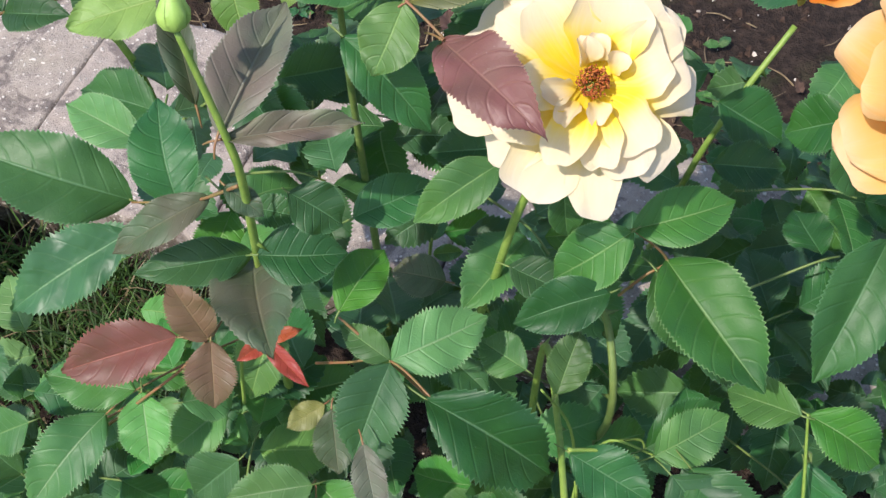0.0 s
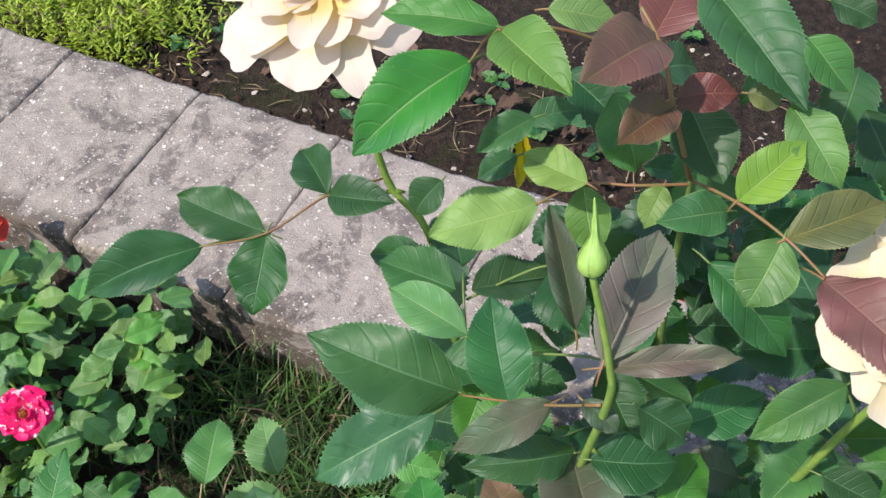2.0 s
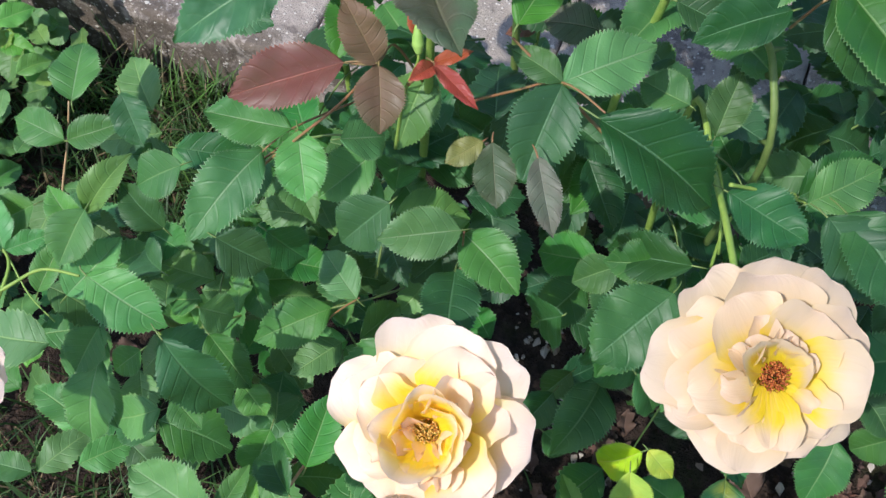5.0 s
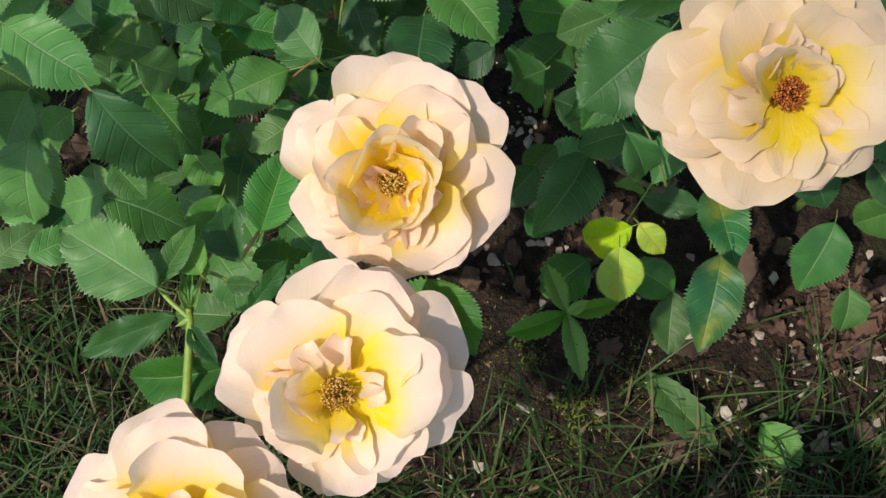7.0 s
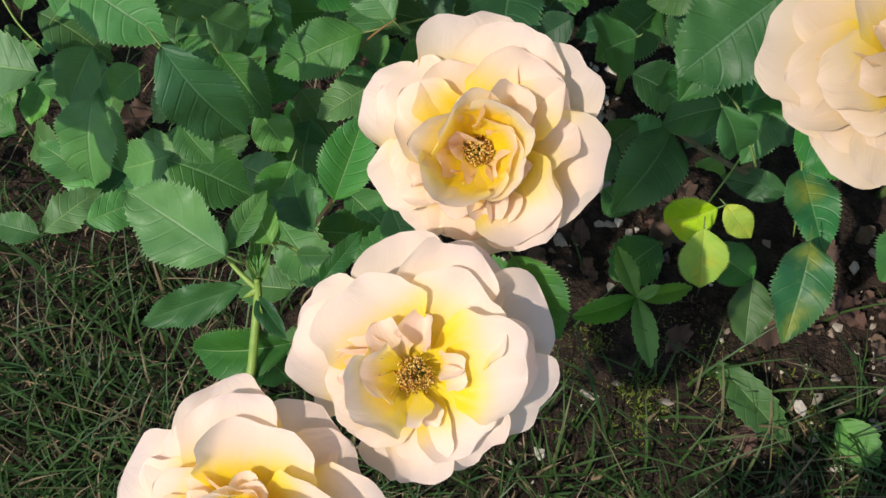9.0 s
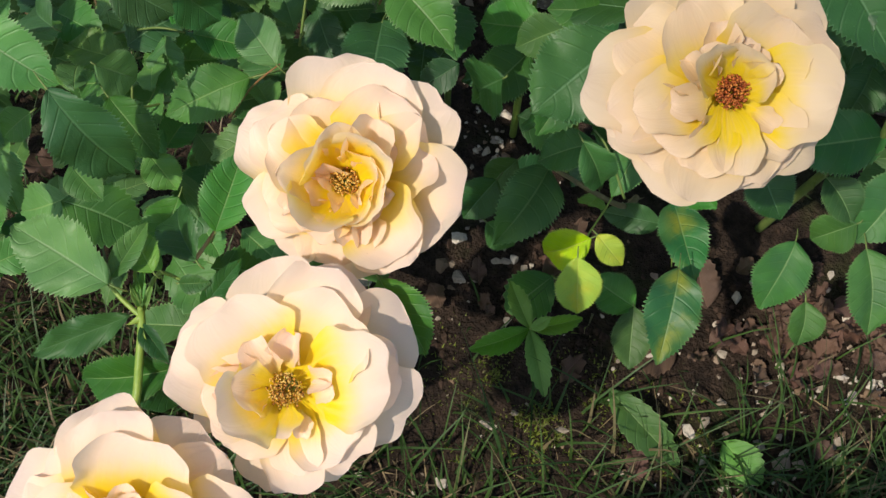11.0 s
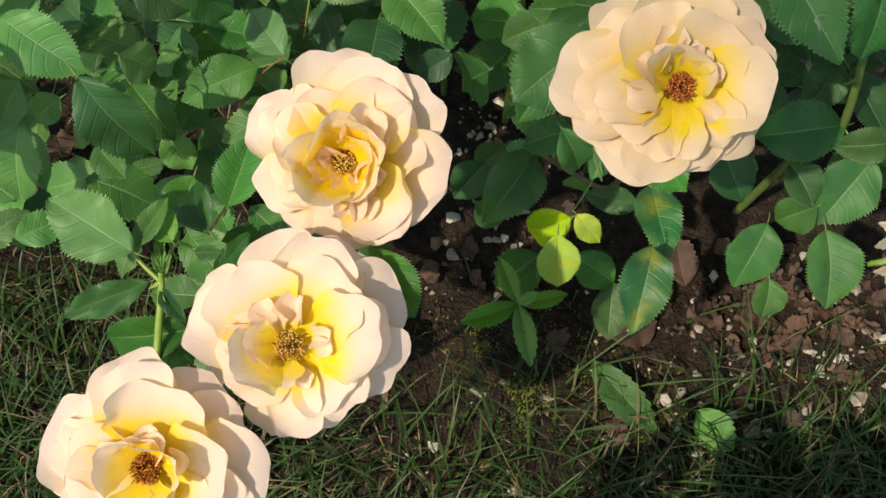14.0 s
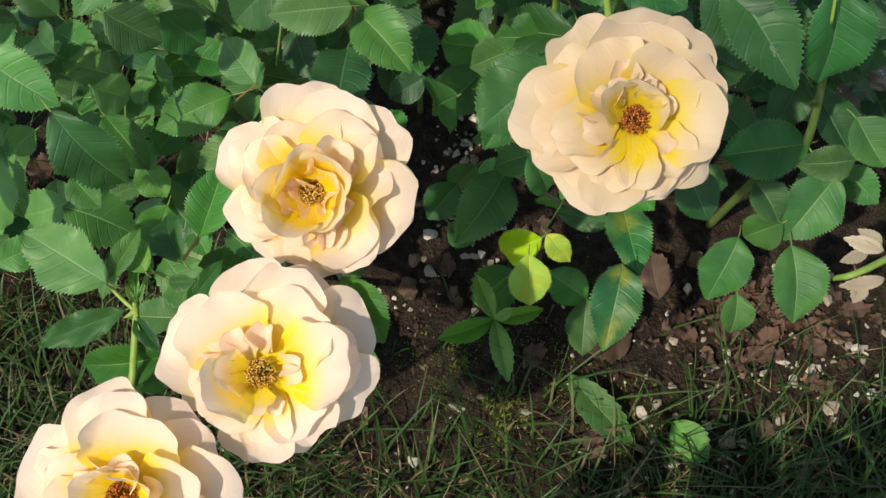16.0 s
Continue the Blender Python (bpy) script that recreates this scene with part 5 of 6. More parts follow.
def inner_leaves(parent, count, low, high, kinds, sizes, seed, gap=None):
    rnd = random.Random(seed)
    made = 0
    for _ in range(count * 30):
        if made >= count:
            break
        c = Vector([rnd.uniform(a, b) for a, b in zip(low, high)])
        if not is_free(c) or (gap and gap(c)):
            continue
        a = rnd.uniform(0, 2 * math.pi)
        d = Vector((math.cos(a), math.sin(a), rnd.uniform(-0.5, 0.25))).normalized()
        kind = rnd.choice(kinds)
        near = []
        for spin, far in ((0, 0.0), (70, 0.3), (-70, 0.3)):
            size = rnd.uniform(*sizes)
            e = d.copy()
            e.rotate(Matrix.Rotation(radians(spin + rnd.uniform(-12, 12)), 3, "Z"))
            b = c - d * far * size + e * 0.004
            t = b + e * size
            near.append(b)
            leaf(parent, *b, *t, size * rnd.uniform(0.62, 0.75), kind, lean=rnd.uniform(-25, 25), outer=False,
                 face=Vector((rnd.uniform(-0.3, 0.3), rnd.uniform(-0.6, 0.1), 0.9)))
        foot = c - d * sizes[1] * 1.1 + Vector((0, 0.01, -0.03))
        stalk(parent, foot, c - d * sizes[0] * 0.5, c, thick=0.0009, material=CANE_DARK)
        made += 1


def front_gap(c):
    return c.y < 0.17 and c.x < -0.19


inner_leaves(bush, 14, (-0.14, 0.27, 0.22), (0.06, 0.40, 0.48), ("dark", "dark", "green"), (0.034, 0.046), 3)
inner_leaves(bush, 9, (-0.27, 0.12, 0.16), (-0.08, 0.30, 0.34), ("green", "light", "dark"), (0.030, 0.042), 4, front_gap)
inner_leaves(bush, 9, (0.08, 0.24, 0.22), (0.28, 0.40, 0.42), ("dark", "dark", "green"), (0.034, 0.048), 5)
inner_leaves(bush, 5, (-0.02, 0.20, 0.14), (0.10, 0.30, 0.28), ("dark", "green"), (0.030, 0.042), 6)


def thicket(count, low, high, kinds, sizes, seed, gap=None):
    rnd = random.Random(seed)
    out = []
    for _ in range(count * 12):
        if len(out) >= count:
            break
        c = Vector([rnd.uniform(a, b) for a, b in zip(low, high)])
        if not is_free(c, 0.024) or (gap and gap(c)):
            continue
        a, size = rnd.uniform(0, 2 * math.pi), rnd.uniform(*sizes)
        d = Vector((math.cos(a), math.sin(a), rnd.uniform(-0.6, 0.3))).normalized() * size
        out.append((c - d / 2, c + d / 2, size * rnd.uniform(0.6, 0.75), Vector((rnd.uniform(-0.4, 0.4), rnd.uniform(-0.7, 0.2), 0.9)), rnd.choice(kinds)))
    return out


DENSE = (thicket(220, (-0.20, 0.26, 0.06), (0.34, 0.47, 0.36), ("dark", "dark", "green"), (0.028, 0.048), 51)
         + thicket(170, (-0.36, 0.10, 0.03), (-0.06, 0.36, 0.28), ("green", "light", "light"), (0.026, 0.044), 52, front_gap)
         + thicket(120, (0.05, 0.24, 0.06), (0.36, 0.46, 0.34), ("dark", "dark", "green"), (0.028, 0.046), 53)
         + thicket(70, (-0.09, 0.335, 0.40), (0.09, 0.43, 0.545), ("dark", "dark", "green"), (0.028, 0.042), 57))
# unseen leaves and canes, added in front to cast shade on lawn and soil
DENSE += thicket(330, (-0.02, -0.26, 0.12), (0.38, -0.03, 0.34), ("dark", "green"), (0.030, 0.046), 54) + thicket(50, (-0.30, -0.30, 0.12), (-0.02, -0.08, 0.28), ("dark", "green"), (0.030, 0.046), 58)
for k in range(5):
    cane(bush, [(-0.1 + 0.09 * k, -0.22, -0.01), (-0.1 + 0.09 * k, -0.2, 0.12), (-0.1 + 0.09 * k, -0.16, 0.25)], [0.0032, 0.0026, 0.0016], CANE_DARK, 4, seed=60 + k)
joined_leaves("inner_foliage", bush, DENSE, "shaded inner leaves of the bush, with unseen leaves added to shade the lawn")

# ---- the low rose with pink striped flowers ----
pink_bush = thing("rose_bush", "low rose bush with small crimson striped flowers", "rose bush", at=(0, 0, 0))
PINK = [(0, 72 * k, 1.0, 0.9) for k in range(5)] + [(1, 72 * k + 36, 0.85, 0.9) for k in range(5)] + [(2, 72 * k, 0.68, 0.8) for k in range(5)] + [(2, 90 * k + 20, 0.45, 0.6) for k in range(4)] + [(3, 120 * k, 0.3, 0.4) for k in range(3)]
rose(pink_bush, (-0.475, 0.418, 0.165), (0.3, -0.5, 0.8), 0, 0.021, PINK, "pink", 0.003, 21, "small crimson rose striped with white")
rose(pink_bush, (-0.61, 0.62, 0.13), (0.3, -0.5, 0.8), 0, 0.026, PINK, "scarlet", 0.003, 22, "small orange-red rose")
for k in range(16):
    rnd = random.Random(400 + k)
    a = rnd.uniform(0, 6.28)
    root = Vector((-0.52 + 0.03 * math.cos(a), 0.46 + 0.03 * math.sin(a), -0.01))
    top = Vector((-0.55 + rnd.uniform(-0.14, 0.12), 0.45 + rnd.uniform(-0.16, 0.15), rnd.uniform(0.06, 0.14)))
    cane(pink_bush, [root, (root + top) / 2 + Vector((0, 0, 0.02)), top], [0.0018, 0.0015, 0.001], CANE, 2, seed=k)
    for j in range(20):
        c = top + Vector((rnd.gauss(0, 0.035), rnd.gauss(0, 0.035), rnd.uniform(-0.05, 0.015)))
        a = rnd.uniform(0, 6.28)
        d = Vector((math.cos(a), math.sin(a), rnd.uniform(-0.3, 0.3))).normalized() * rnd.uniform(0.020, 0.036)
        leaf(pink_bush, *c, *(c + d), d.length * 0.60, rnd.choice(("sage", "light", "light", "lime")), lean=rnd.uniform(-18, 18), outer=False)
LOW = thicket(480, (-0.74, 0.28, 0.02), (-0.41, 0.60, 0.12), ("light", "light", "lime"), (0.020, 0.034), 55)
joined_leaves("foliage", pink_bush, LOW, "dense small light green leaves")
cane(pink_bush, [(-0.5, 0.45, -0.01), (-0.49, 0.43, 0.08), (-0.475, 0.418, 0.155)], [0.0026, 0.002, 0.0016], CANE, 2, seed=31)
cane(pink_bush, [(-0.53, 0.5, -0.01), (-0.58, 0.58, 0.06), (-0.61, 0.62, 0.12)], [0.0026, 0.002, 0.0016], CANE, 2, seed=32)

# ---- rose with orange flowers in the bed behind ----
orange_bush = thing("rose_bush", "rose bush with a cupped orange flower in the bed", "rose bush")
rose(orange_bush, (0.192, 0.478, 0.418), (0.1, 0.2, 0.97), 10, 0.029, [(1, 72 * k, 1.0, 1.1) for k in range(5)] + [(2, 72 * k + 36, 0.85, 0.9) for k in range(5)] + [(3, 90 * k, 0.5, 0.6) for k in range(4)], "orange", 0.003, 23, "cupped bright orange rose")
cane(orange_bush, [(0.15, 0.52, -0.01), (0.145, 0.45, 0.25), (0.155, 0.44, 0.34), (0.188, 0.466, 0.392)], [0.003, 0.0026, 0.0022, 0.002], CANE, 4, seed=71)
SIDE = thicket(60, (0.14, 0.46, 0.10), (0.42, 0.60, 0.30), ("dark", "green"), (0.030, 0.045), 56)
joined_leaves("foliage", orange_bush, SIDE, "dark green leaves in shade")
red_rose = thing("rose_bush", "young rose shoot with a dark red bud by the kerb", "rose bush")
rose(red_rose, (-0.0024, 0.5180, 0.2524), (0.2, -0.3, 0.9), 0, 0.017, PINK, "crimson", 0.002, 24, "half-open dark crimson rose")
cane(red_rose, [(-0.0224, 0.4880, -0.01), (-0.0124, 0.5080, 0.1388), (-0.0024, 0.5220, 0.2404)], [0.002, 0.0018, 0.0014], CANE, 2, seed=72)
for k in range(5):
    a = 1.2 * k
    c = Vector((-0.0124, 0.5060, 0.1010 + 0.02 * k))
    d = Vector((math.cos(a), math.sin(a), 0.2)) * 0.024
    leaf(red_rose, *c, *(c + d), 0.014, "rust" if k > 2 else "green", outer=False)
leaf(bush, -0.103, 0.396, 0.478, -0.104, 0.376, 0.526, 0.010, "gilt", shape=4)

# ---- weeds on the bare soil ----
sprout = thing("weed_sprout", "young bright green weed with pointed leaves", "weed")
def weed_leaf(parent, b, t, width, shape, material=WEED):
    v, f, uv = leaf_mesh(shape, 9, 0.2, 0.15, 0.01, 0.5)
    b, t = Vector(b), Vector(t)
    y = (t - b)
    size = y.length
    y = y / size
    z = (LIGHTWARD - y * LIGHTWARD.dot(y)).normalized()
    x = y.cross(z)
    ob = child("leaf", mesh_from("leaf", v, f, uv, material), parent)
    ob.matrix_basis = Matrix(((x.x * width, y.x * size, z.x * size, b.x), (x.y * width, y.y * size, z.y * size, b.y), (x.z * width, y.z * size, z.z * size, b.z), (0, 0, 0, 1)))


cane(sprout, [(0.036, 0.19, -0.01), (0.033, 0.178, 0.02), (0.029, 0.170, 0.043)], [0.0016, 0.0014, 0.001], CANE, name="stem", seed=41)
S = Vector((0.029, 0.170, 0.042))
for dx, dy, dz, w in ((-0.038, -0.017, 0.0, 0.016), (0.036, 0.008, 0.0, 0.013), (0.010, -0.043, -0.004, 0.016), (-0.014, 0.028, 0.012, 0.014), (0.012, 0.004, 0.010, 0.008)):
    weed_leaf(sprout, S, S + Vector((dx, dy, dz)), w, int(60 + dx * 1000))
round_weed = thing("weed", "dark green rounded weed leaf on the soil", "weed")
cane(round_weed, [(0.0550, 0.2225, -0.006), (0.0450, 0.2125, 0.0300)], [0.0012, 0.001], CANE, name="stem", seed=44)
weed_leaf(round_weed, (0.0450, 0.2125, 0.0300), (0.0156, 0.1885, 0.0200), 0.036, 73, LEAF["green"])
low_weed = thing("weed", "broad green leaf of a low weed", "weed")
cane(low_weed, [(0.17, 0.085, -0.006), (0.160, 0.094, 0.006)], [0.0012, 0.001], CANE, name="stem", seed=42)
weed_leaf(low_weed, (0.160, 0.108, 0.010), (0.181, 0.080, 0.016), 0.027, 71, WEED)
dark_weed = thing("weed", "dark green long leaf lying on the soil", "weed")
cane(dark_weed, [(0.088, 0.138, -0.006), (0.092, 0.130, 0.008)], [0.0012, 0.001], CANE, name="stem", seed=43)
weed_leaf(dark_weed, (0.085, 0.140, 0.012), (0.128, 0.090, 0.014), 0.026, 72, LEAF["green"])


# ---- grass, straw, stones and fallen leaves ----
def blades(count, spots, seed, tall, wide, lie=0.0):
    rnd = random.Random(seed)
    verts, faces = [], []
    for _ in range(count):
        cx, cy, sx, sy = rnd.choice(spots)
        x, y = rnd.gauss(cx, sx), rnd.gauss(cy, sy)
        if 0.32 * x + 0.947 * y > 0.43:
            continue
        a = rnd.uniform(0, 6.28)
        h, w = rnd.uniform(*tall), rnd.uniform(*wide)
        out = h * rnd.uniform(0.25, 0.9) * (1 + lie)
        up = h * (1 - lie)
        side = Vector((-math.sin(a), math.cos(a), 0)) * w
        d = Vector((math.cos(a), math.sin(a), 0))
        z0 = ground_height(x, y) - 0.003
        n = len(verts)
        for s in (0.0, 0.35, 0.7):
            p = Vector((x, y, z0)) + d * out * s ** 1.7 + Vector((0, 0, up * (s - 0.25 * s * s)))
            verts += [p - side * (1 - s * 0.75), p + side * (1 - s * 0.75)]
        verts.append(Vector((x, y, z0)) + d * out + Vector((0, 0, up * 0.72)))
        faces += [(n, n + 1, n + 3, n + 2), (n + 2, n + 3, n + 5, n + 4), (n + 4, n + 5, n + 6)]
    return verts, faces


LAWN = ((-0.30, 0.05, 0.12, 0.06), (-0.15, 0.0, 0.2, 0.05), (0.1, 0.02, 0.2, 0.045), (0.32, 0.05, 0.1, 0.05), (-0.34, 0.50, 0.09, 0.05), (-0.26, 0.45, 0.06, 0.05), (-0.35, 0.15, 0.1, 0.08), (0.0, -0.35, 0.9, 0.25))
gv, gf = blades(9500, LAWN, 5, (0.012, 0.060), (0.0006, 0.0016))
grass = tagged(new("grass", mesh_from("grass", gv, gf, material=GRASS)), "thin uneven lawn grass at the bed's edge", "grass", kind="stuff")
lv, lf = blades(700, LAWN[:4] + LAWN[6:7] + ((0.15, 0.10, 0.12, 0.03),), 8, (0.05, 0.11), (0.0006, 0.0013), 0.25)
long_grass = tagged(new("long_grass", mesh_from("long_grass", lv, lf, material=GRASS)), "longer arching grass blades", "grass", kind="stuff")
fv, ff = blades(280, ((-0.39, 0.55, 0.035, 0.022), (-0.31, 0.54, 0.035, 0.022), (-0.23, 0.46, 0.035, 0.022)), 18, (0.03, 0.085), (0.0007, 0.0017))
fresh_grass = tagged(new("fresh_grass", mesh_from("fresh_grass", fv, ff, material=GRASS_SUNLIT)), "green grass tufts beside the kerb, coloured brighter as if sunlit", "grass", kind="stuff")
cv, cf = [], []
crumb_rnd = random.Random(99)
for _ in range(4200):
    cx, cy, sx, sy = crumb_rnd.choice(((0.15, 0.17, 0.12, 0.06), (0.0, 0.2, 0.15, 0.06), (-0.25, 0.3, 0.12, 0.08), (-0.2, 0.95, 0.35, 0.1), (-0.2, 0.95, 0.35, 0.1), (0.25, 0.93, 0.2, 0.1), (0.1, 0.45, 0.15, 0.06)))
    x, y = crumb_rnd.gauss(cx, sx), crumb_rnd.gauss(cy, sy)
    k = crumb_rnd.choice((0.001, 0.0016, 0.0025, 0.004)) * (1.5 if y > 0.7 else 1.0)
    n = len(cv)
    z = ground_height(x, y)
    for d in ((1, 0.2, -0.3), (-0.3, 1, -0.3), (-1, -0.2, -0.3), (0.2, -1, -0.3), (0.1, 0.1, 0.8)):
        cv.append((x + d[0] * k * crumb_rnd.uniform(0.6, 1.3), y + d[1] * k * crumb_rnd.uniform(0.6, 1.3), z + d[2] * k * crumb_rnd.uniform(0.6, 1.2)))
    cf += [(n, n + 1, n + 4), (n + 1, n + 2, n + 4), (n + 2, n + 3, n + 4), (n + 3, n, n + 4)]
crumbs = tagged(new("soil_crumbs", mesh_from("soil_crumbs", cv, cf, material=CRUMB, smooth=False)), "loose crumbs and clods of brown soil", "soil", kind="stuff")
sv, sf = blades(2300, LAWN[:4] + LAWN[6:7], 6, (0.012, 0.045), (0.0004, 0.0010), 0.75)
straw = tagged(new("dry_grass", mesh_from("dry_grass", sv, sf, material=STRAW)), "dry straw-coloured grass stalks lying on soil", "dry grass", kind="stuff")
mv, mf = blades(5000, ((-0.25, 0.44, 0.05, 0.03), (0.06, 0.11, 0.05, 0.02), (0.02, 0.14, 0.03, 0.02)), 7, (0.003, 0.007), (0.0005, 0.001))
moss = tagged(new("moss", mesh_from("moss", mv, mf, material=MOSS)), "yellow-green moss cushions on the soil", "moss", kind="stuff")


def pebble_shape(rnd, size):
    """A broken chip: the hull of a few random points."""
    bm = bmesh.new()
    for _ in range(11):
        p = Vector((rnd.gauss(0, 1), rnd.gauss(0, 1), rnd.gauss(0, 1))).normalized() * size * rnd.uniform(0.75, 1.15)
        bm.verts.new((p.x * 1.15, p.y * 0.85, p.z * 0.5))
    hull = bmesh.ops.convex_hull(bm, input=bm.verts[:])
    bmesh.ops.delete(bm, geom=[v for v in bm.verts if not v.link_faces], context="VERTS")
    bm.verts.index_update()
    verts, faces = [v.co.copy() for v in bm.verts], [tuple(v.index for v in f.verts) for f in bm.faces]
    bm.free()
    return verts, faces


rnd = random.Random(77)
bits = []
for cx, cy, sx, sy, count in ((0.001, 0.322, 0.02, 0.022, 75), (0.039, 0.230, 0.05, 0.03, 40), (0.25, 0.17, 0.05, 0.035, 170), (0.21, 0.09, 0.06, 0.035, 130), (0.05, 0.07, 0.1, 0.035, 70), (-0.2, 0.08, 0.1, 0.04, 20), (0.0, 0.24, 0.05, 0.04, 40), (0.05, 0.45, 0.06, 0.04, 50), (-0.4, 0.45, 0.08, 0.06, 30), (-0.2, 0.90, 0.35, 0.1, 380), (0.25, 0.90, 0.2, 0.12, 180)):
    for _ in range(count):
        x, y = rnd.gauss(cx, sx), rnd.gauss(cy, sy)
        s = rnd.choice((0.001, 0.0014, 0.002, 0.003, 0.0042))
        v, f = pebble_shape(rnd, s * rnd.uniform(0.8, 1.3))
        spin = Matrix.Rotation(rnd.uniform(0, 6.28), 3, "Z")
        bits.append(([spin @ q + Vector((x, y, ground_height(x, y) + s * 0.2)) for q in v], f))
pv, pf = merge(*bits)
gravel = tagged(new("gravel", mesh_from("gravel", pv, pf, material=PEBBLE, smooth=False)), "scattered pale limestone chips on the soil", "gravel", kind="stuff")
for k in range(26):
    x, y = (rnd.gauss(0.225, 0.06), rnd.gauss(0.13, 0.05)) if k < 20 else (rnd.gauss(-0.02, 0.03), rnd.gauss(0.22, 0.04))
    s = rnd.uniform(0.0045, 0.008)
    v, f = pebble_shape(rnd, s)
    ob = tagged(new("stone", mesh_from("stone", v, f, material=PEBBLE, smooth=False)), "pale angular limestone chip on dark soil", "stone", "stones on the soil")
    ob.matrix_basis = pose(x, y, ground_height(x, y) + s * 0.18, 0, 0, rnd.uniform(0, 360))
dv, df, duv = leaf_mesh(91, 9, 0.5, -0.5, 0.12)
dead_mesh = mesh_from("dead_leaf", dv, df, duv, DEAD)
for k, (x, y) in enumerate(((0.158, 0.205), (0.175, 0.19), (0.04, 0.215), (0.135, 0.175), (0.2, 0.17), (-0.33, 0.53), (-0.2, 0.1), (0.1, 0.08), (-0.31, 0.30), (0.07, 0.42))):
    s = rnd.uniform(0.022, 0.038)
    ob = tagged(new("dead_leaf", dead_mesh), "curled brown dead leaf lying on soil", "dead leaf", "dead leaves")
    ob.matrix_basis = pose(x, y, ground_height(x, y) + 0.004, rnd.uniform(-15, 15), rnd.uniform(-15, 15), rnd.uniform(0, 360)) @ Matrix.Diagonal((s * 0.75, s, s, 1))

# ---- broken bark and leaf mulch on the bare soil ----
mrnd = random.Random(303)
MULCH = [mesh_from("dead_leaf", *leaf_mesh(120 + k, 7, 0.4, -0.6, 0.16, across=(-1.0, -0.5, -0.06, 0.06, 0.5, 1.0)), DEAD) for k in range(4)]
for k in range(110):
    x, y = (mrnd.gauss(0.235, 0.045), mrnd.gauss(0.185, 0.022)) if k < 96 else (mrnd.gauss(0.02, 0.03), mrnd.gauss(0.20, 0.03))
    s = mrnd.uniform(0.006, 0.020)
    ob = tagged(new("dead_leaf", MULCH[k % 4]), "crumpled reddish-brown dead leaf scrap in mulch", "dead leaf", "dead leaves")
    ob.matrix_basis = pose(x, y, ground_height(x, y) + mrnd.uniform(0.003, 0.008), mrnd.uniform(-30, 30), mrnd.uniform(-30, 30), mrnd.uniform(0, 360)) @ Matrix.Diagonal((s * 0.8, s, s, 1))
pale_shoot = thing("dried_flower", "withered pale rose flower on a green cane", "flower")
cane(pale_shoot, [(0.4200, 0.3000, -0.0100), (0.4000, 0.2700, 0.1000), (0.2448, 0.1634, 0.1905), (0.2164, 0.1531, 0.1854)], [0.0036, 0.0032, 0.0026, 0.0020], CANE, 3, seed=91)
weed_leaf(pale_shoot, (0.2490, 0.1729, 0.1838), (0.2238, 0.1744, 0.1947), 0.0098, 16, WITHERED)
weed_leaf(pale_shoot, (0.2478, 0.1759, 0.1850), (0.2318, 0.1791, 0.1969), 0.0085, 13, WITHERED)
weed_leaf(pale_shoot, (0.2397, 0.1726, 0.1834), (0.2226, 0.1623, 0.1895), 0.0079, 85, WITHERED)
weed_leaf(pale_shoot, (0.2502, 0.1576, 0.1772), (0.2231, 0.1488, 0.1837), 0.0085, 18, WITHERED)
weed_leaf(pale_shoot, (0.2369, 0.1573, 0.1768), (0.2300, 0.1414, 0.1807), 0.0111, 75, WITHERED)

# ---- litter on the bed behind the kerb ----
lrnd = random.Random(515)
tv, tf = [], []
for _ in range(260):
    x = lrnd.uniform(-0.6, 0.5)
    y = (0.69 - 0.32 * x) / 0.947 + abs(lrnd.gauss(0, 0.12))
    a, half, w = lrnd.uniform(0, math.pi), lrnd.uniform(0.004, 0.019), lrnd.uniform(0.0004, 0.0010)
    d = Vector((math.cos(a), math.sin(a), lrnd.uniform(-0.15, 0.15)))
    c = Vector((x, y, ground_height(x, y) + 0.005))
    bow = Vector((-d.y, d.x, 0)) * half * lrnd.uniform(-0.3, 0.3)
    v, f, _ = tube([c - d * half, c + bow, c + d * half], [w, w, w * 0.5], 4)
    n = len(tv)
    tv += v
    tf += [tuple(i + n for i in q) for q in f]
twigs = tagged(new("twigs", mesh_from("twigs", tv, tf, material=STRAW)), "dry brown twigs and straw littering the bed", "twigs", kind="stuff")
for k in range(46):
    x = lrnd.uniform(-0.5, 0.45)
    y = (0.70 - 0.32 * x) / 0.947 + abs(lrnd.gauss(0, 0.10)) + 0.01
    s = lrnd.uniform(0.008, 0.024)
    ob = tagged(new("dead_leaf", MULCH[k % 4]), "crumpled reddish-brown dead leaf scrap in the bed", "dead leaf", "dead leaves")
    ob.matrix_basis = pose(x, y, ground_height(x, y) + lrnd.uniform(0.003, 0.007), lrnd.uniform(-30, 30), lrnd.uniform(-30, 30), lrnd.uniform(0, 360)) @ Matrix.Diagonal((s * 0.8, s, s, 1))

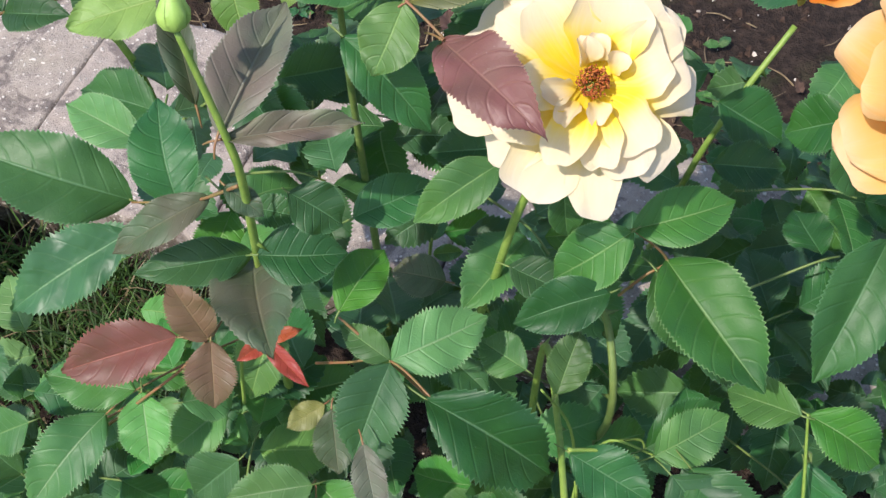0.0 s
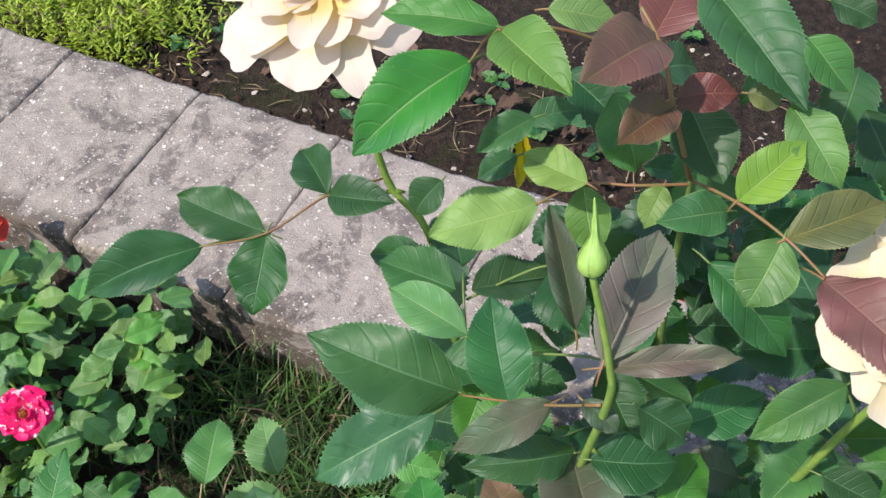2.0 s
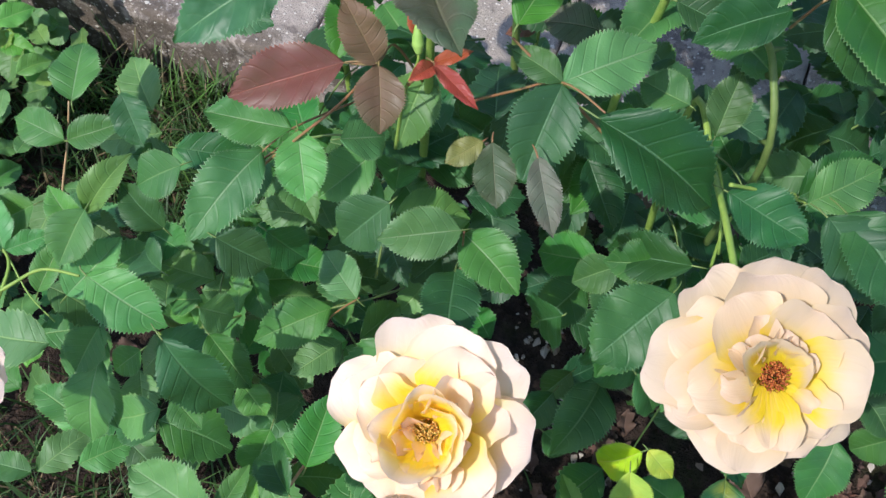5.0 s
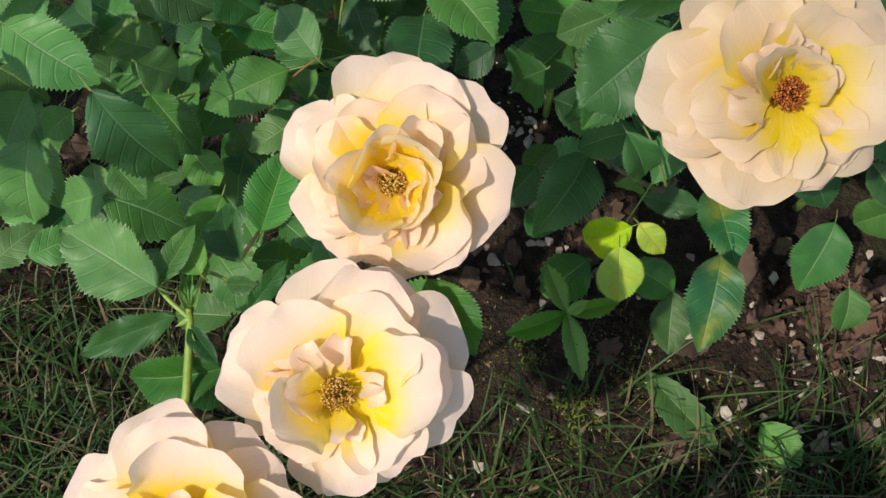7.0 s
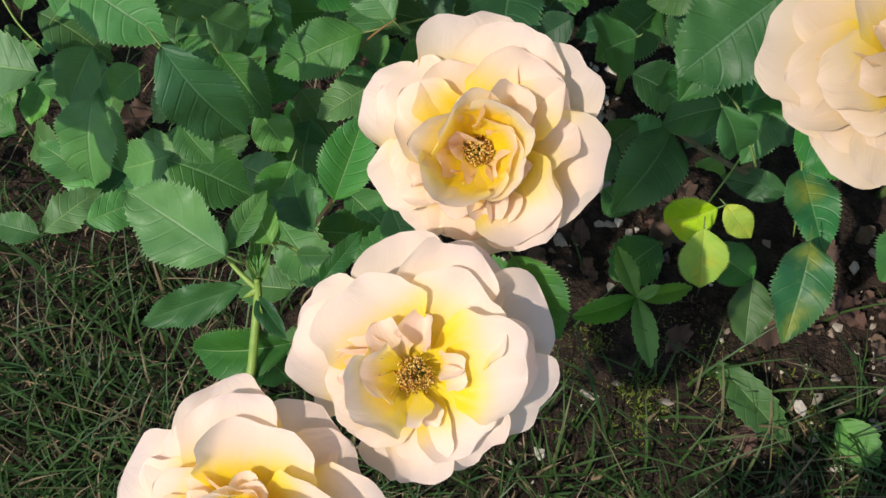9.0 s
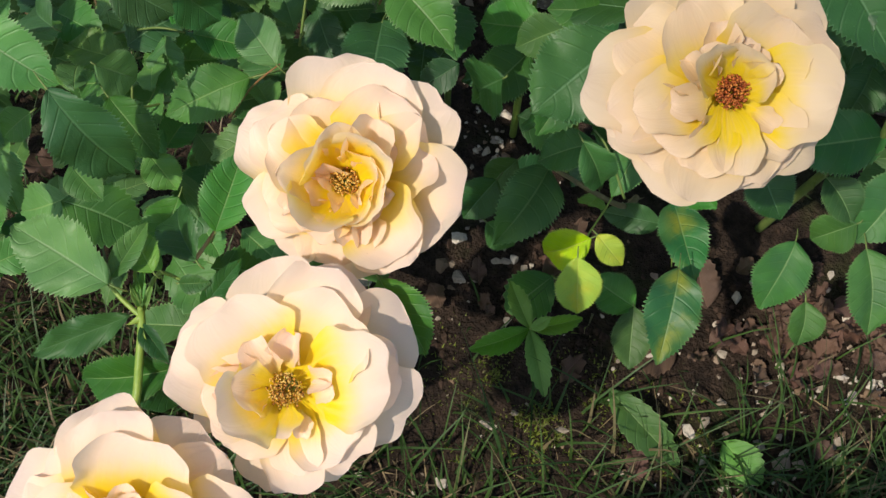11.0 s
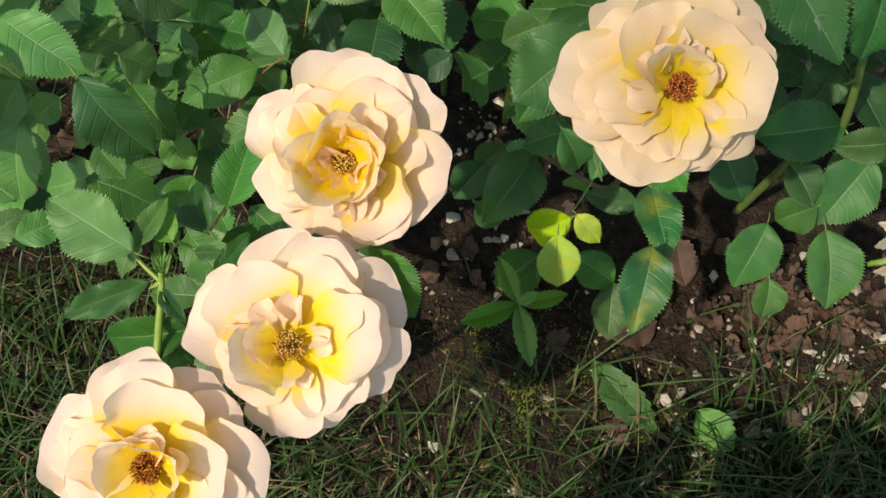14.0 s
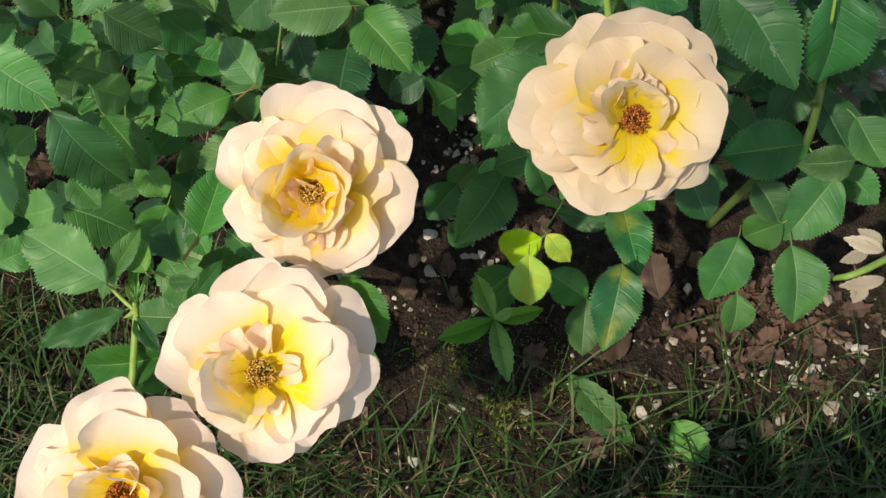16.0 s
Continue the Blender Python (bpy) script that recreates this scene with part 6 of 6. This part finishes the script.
# ---- seedlings in the bed behind the kerb ----
wrnd = random.Random(61)
SEEDLINGS = []
for _ in range(48):
    x = wrnd.uniform(-0.55, 0.45)
    y = (0.70 - 0.32 * x) / 0.947 + abs(wrnd.gauss(0, 0.11)) + 0.02
    for j in range(wrnd.randrange(3, 8)):
        a, s = wrnd.uniform(0, 6.28), wrnd.uniform(0.008, 0.020)
        b = Vector((x, y, ground_height(x, y) + 0.006 + 0.002 * j))
        SEEDLINGS.append((b, b + Vector((math.cos(a), math.sin(a), 0.25)) * s, s * 0.6, Vector((0, -0.3, 0.95)), wrnd.choice(("green", "light", "dark"))))
seedlings = thing("seedlings", "small green seedlings scattered over the bed", "weeds", kind="stuff")
joined_leaves("seedling_leaves", seedlings, SEEDLINGS, "tiny green seedling leaves")
for k in range(15):
    x = wrnd.uniform(-0.45, 0.3)
    y = (0.70 - 0.32 * x) / 0.947 + wrnd.uniform(0.02, 0.16)
    s = wrnd.uniform(0.02, 0.034)
    ob = tagged(new("dead_leaf", dead_mesh), "curled brown dead leaf lying on soil", "dead leaf", "dead leaves")
    ob.matrix_basis = pose(x, y, ground_height(x, y) + 0.004, wrnd.uniform(-15, 15), wrnd.uniform(-15, 15), wrnd.uniform(0, 360)) @ Matrix.Diagonal((s * 0.75, s, s, 1))

# ---- stonecrop behind the kerb ----
rnd = random.Random(88)
verts, faces = [], []
for _ in range(520):
    x, y = rnd.gauss(-0.67, 0.075), rnd.gauss(1.03, 0.05)
    if 0.32 * x + 0.947 * y < 0.70:
        continue
    h = rnd.uniform(0.04, 0.10)
    for j in range(14):
        a, z = rnd.uniform(0, 6.28), h * (0.3 + 0.7 * j / 13)
        c = Vector((x, y, z))
        d = Vector((math.cos(a), math.sin(a), 0.6)) * rnd.uniform(0.007, 0.013)
        s = Vector((-math.sin(a), math.cos(a), 0)) * 0.0016
        n = len(verts)
        verts += [c, c + d * 0.5 + s, c + d, c + d * 0.5 - s, c + d * 0.5 + Vector((0, 0, 0.002))]
        faces += [(n, n + 1, n + 4), (n + 1, n + 2, n + 4), (n + 2, n + 3, n + 4), (n + 3, n, n + 4)]
sedum = tagged(new("stonecrop", mesh_from("stonecrop", verts, faces, material=SEDUM)), "bright yellow-green stonecrop mat behind the kerb", "stonecrop", kind="stuff")
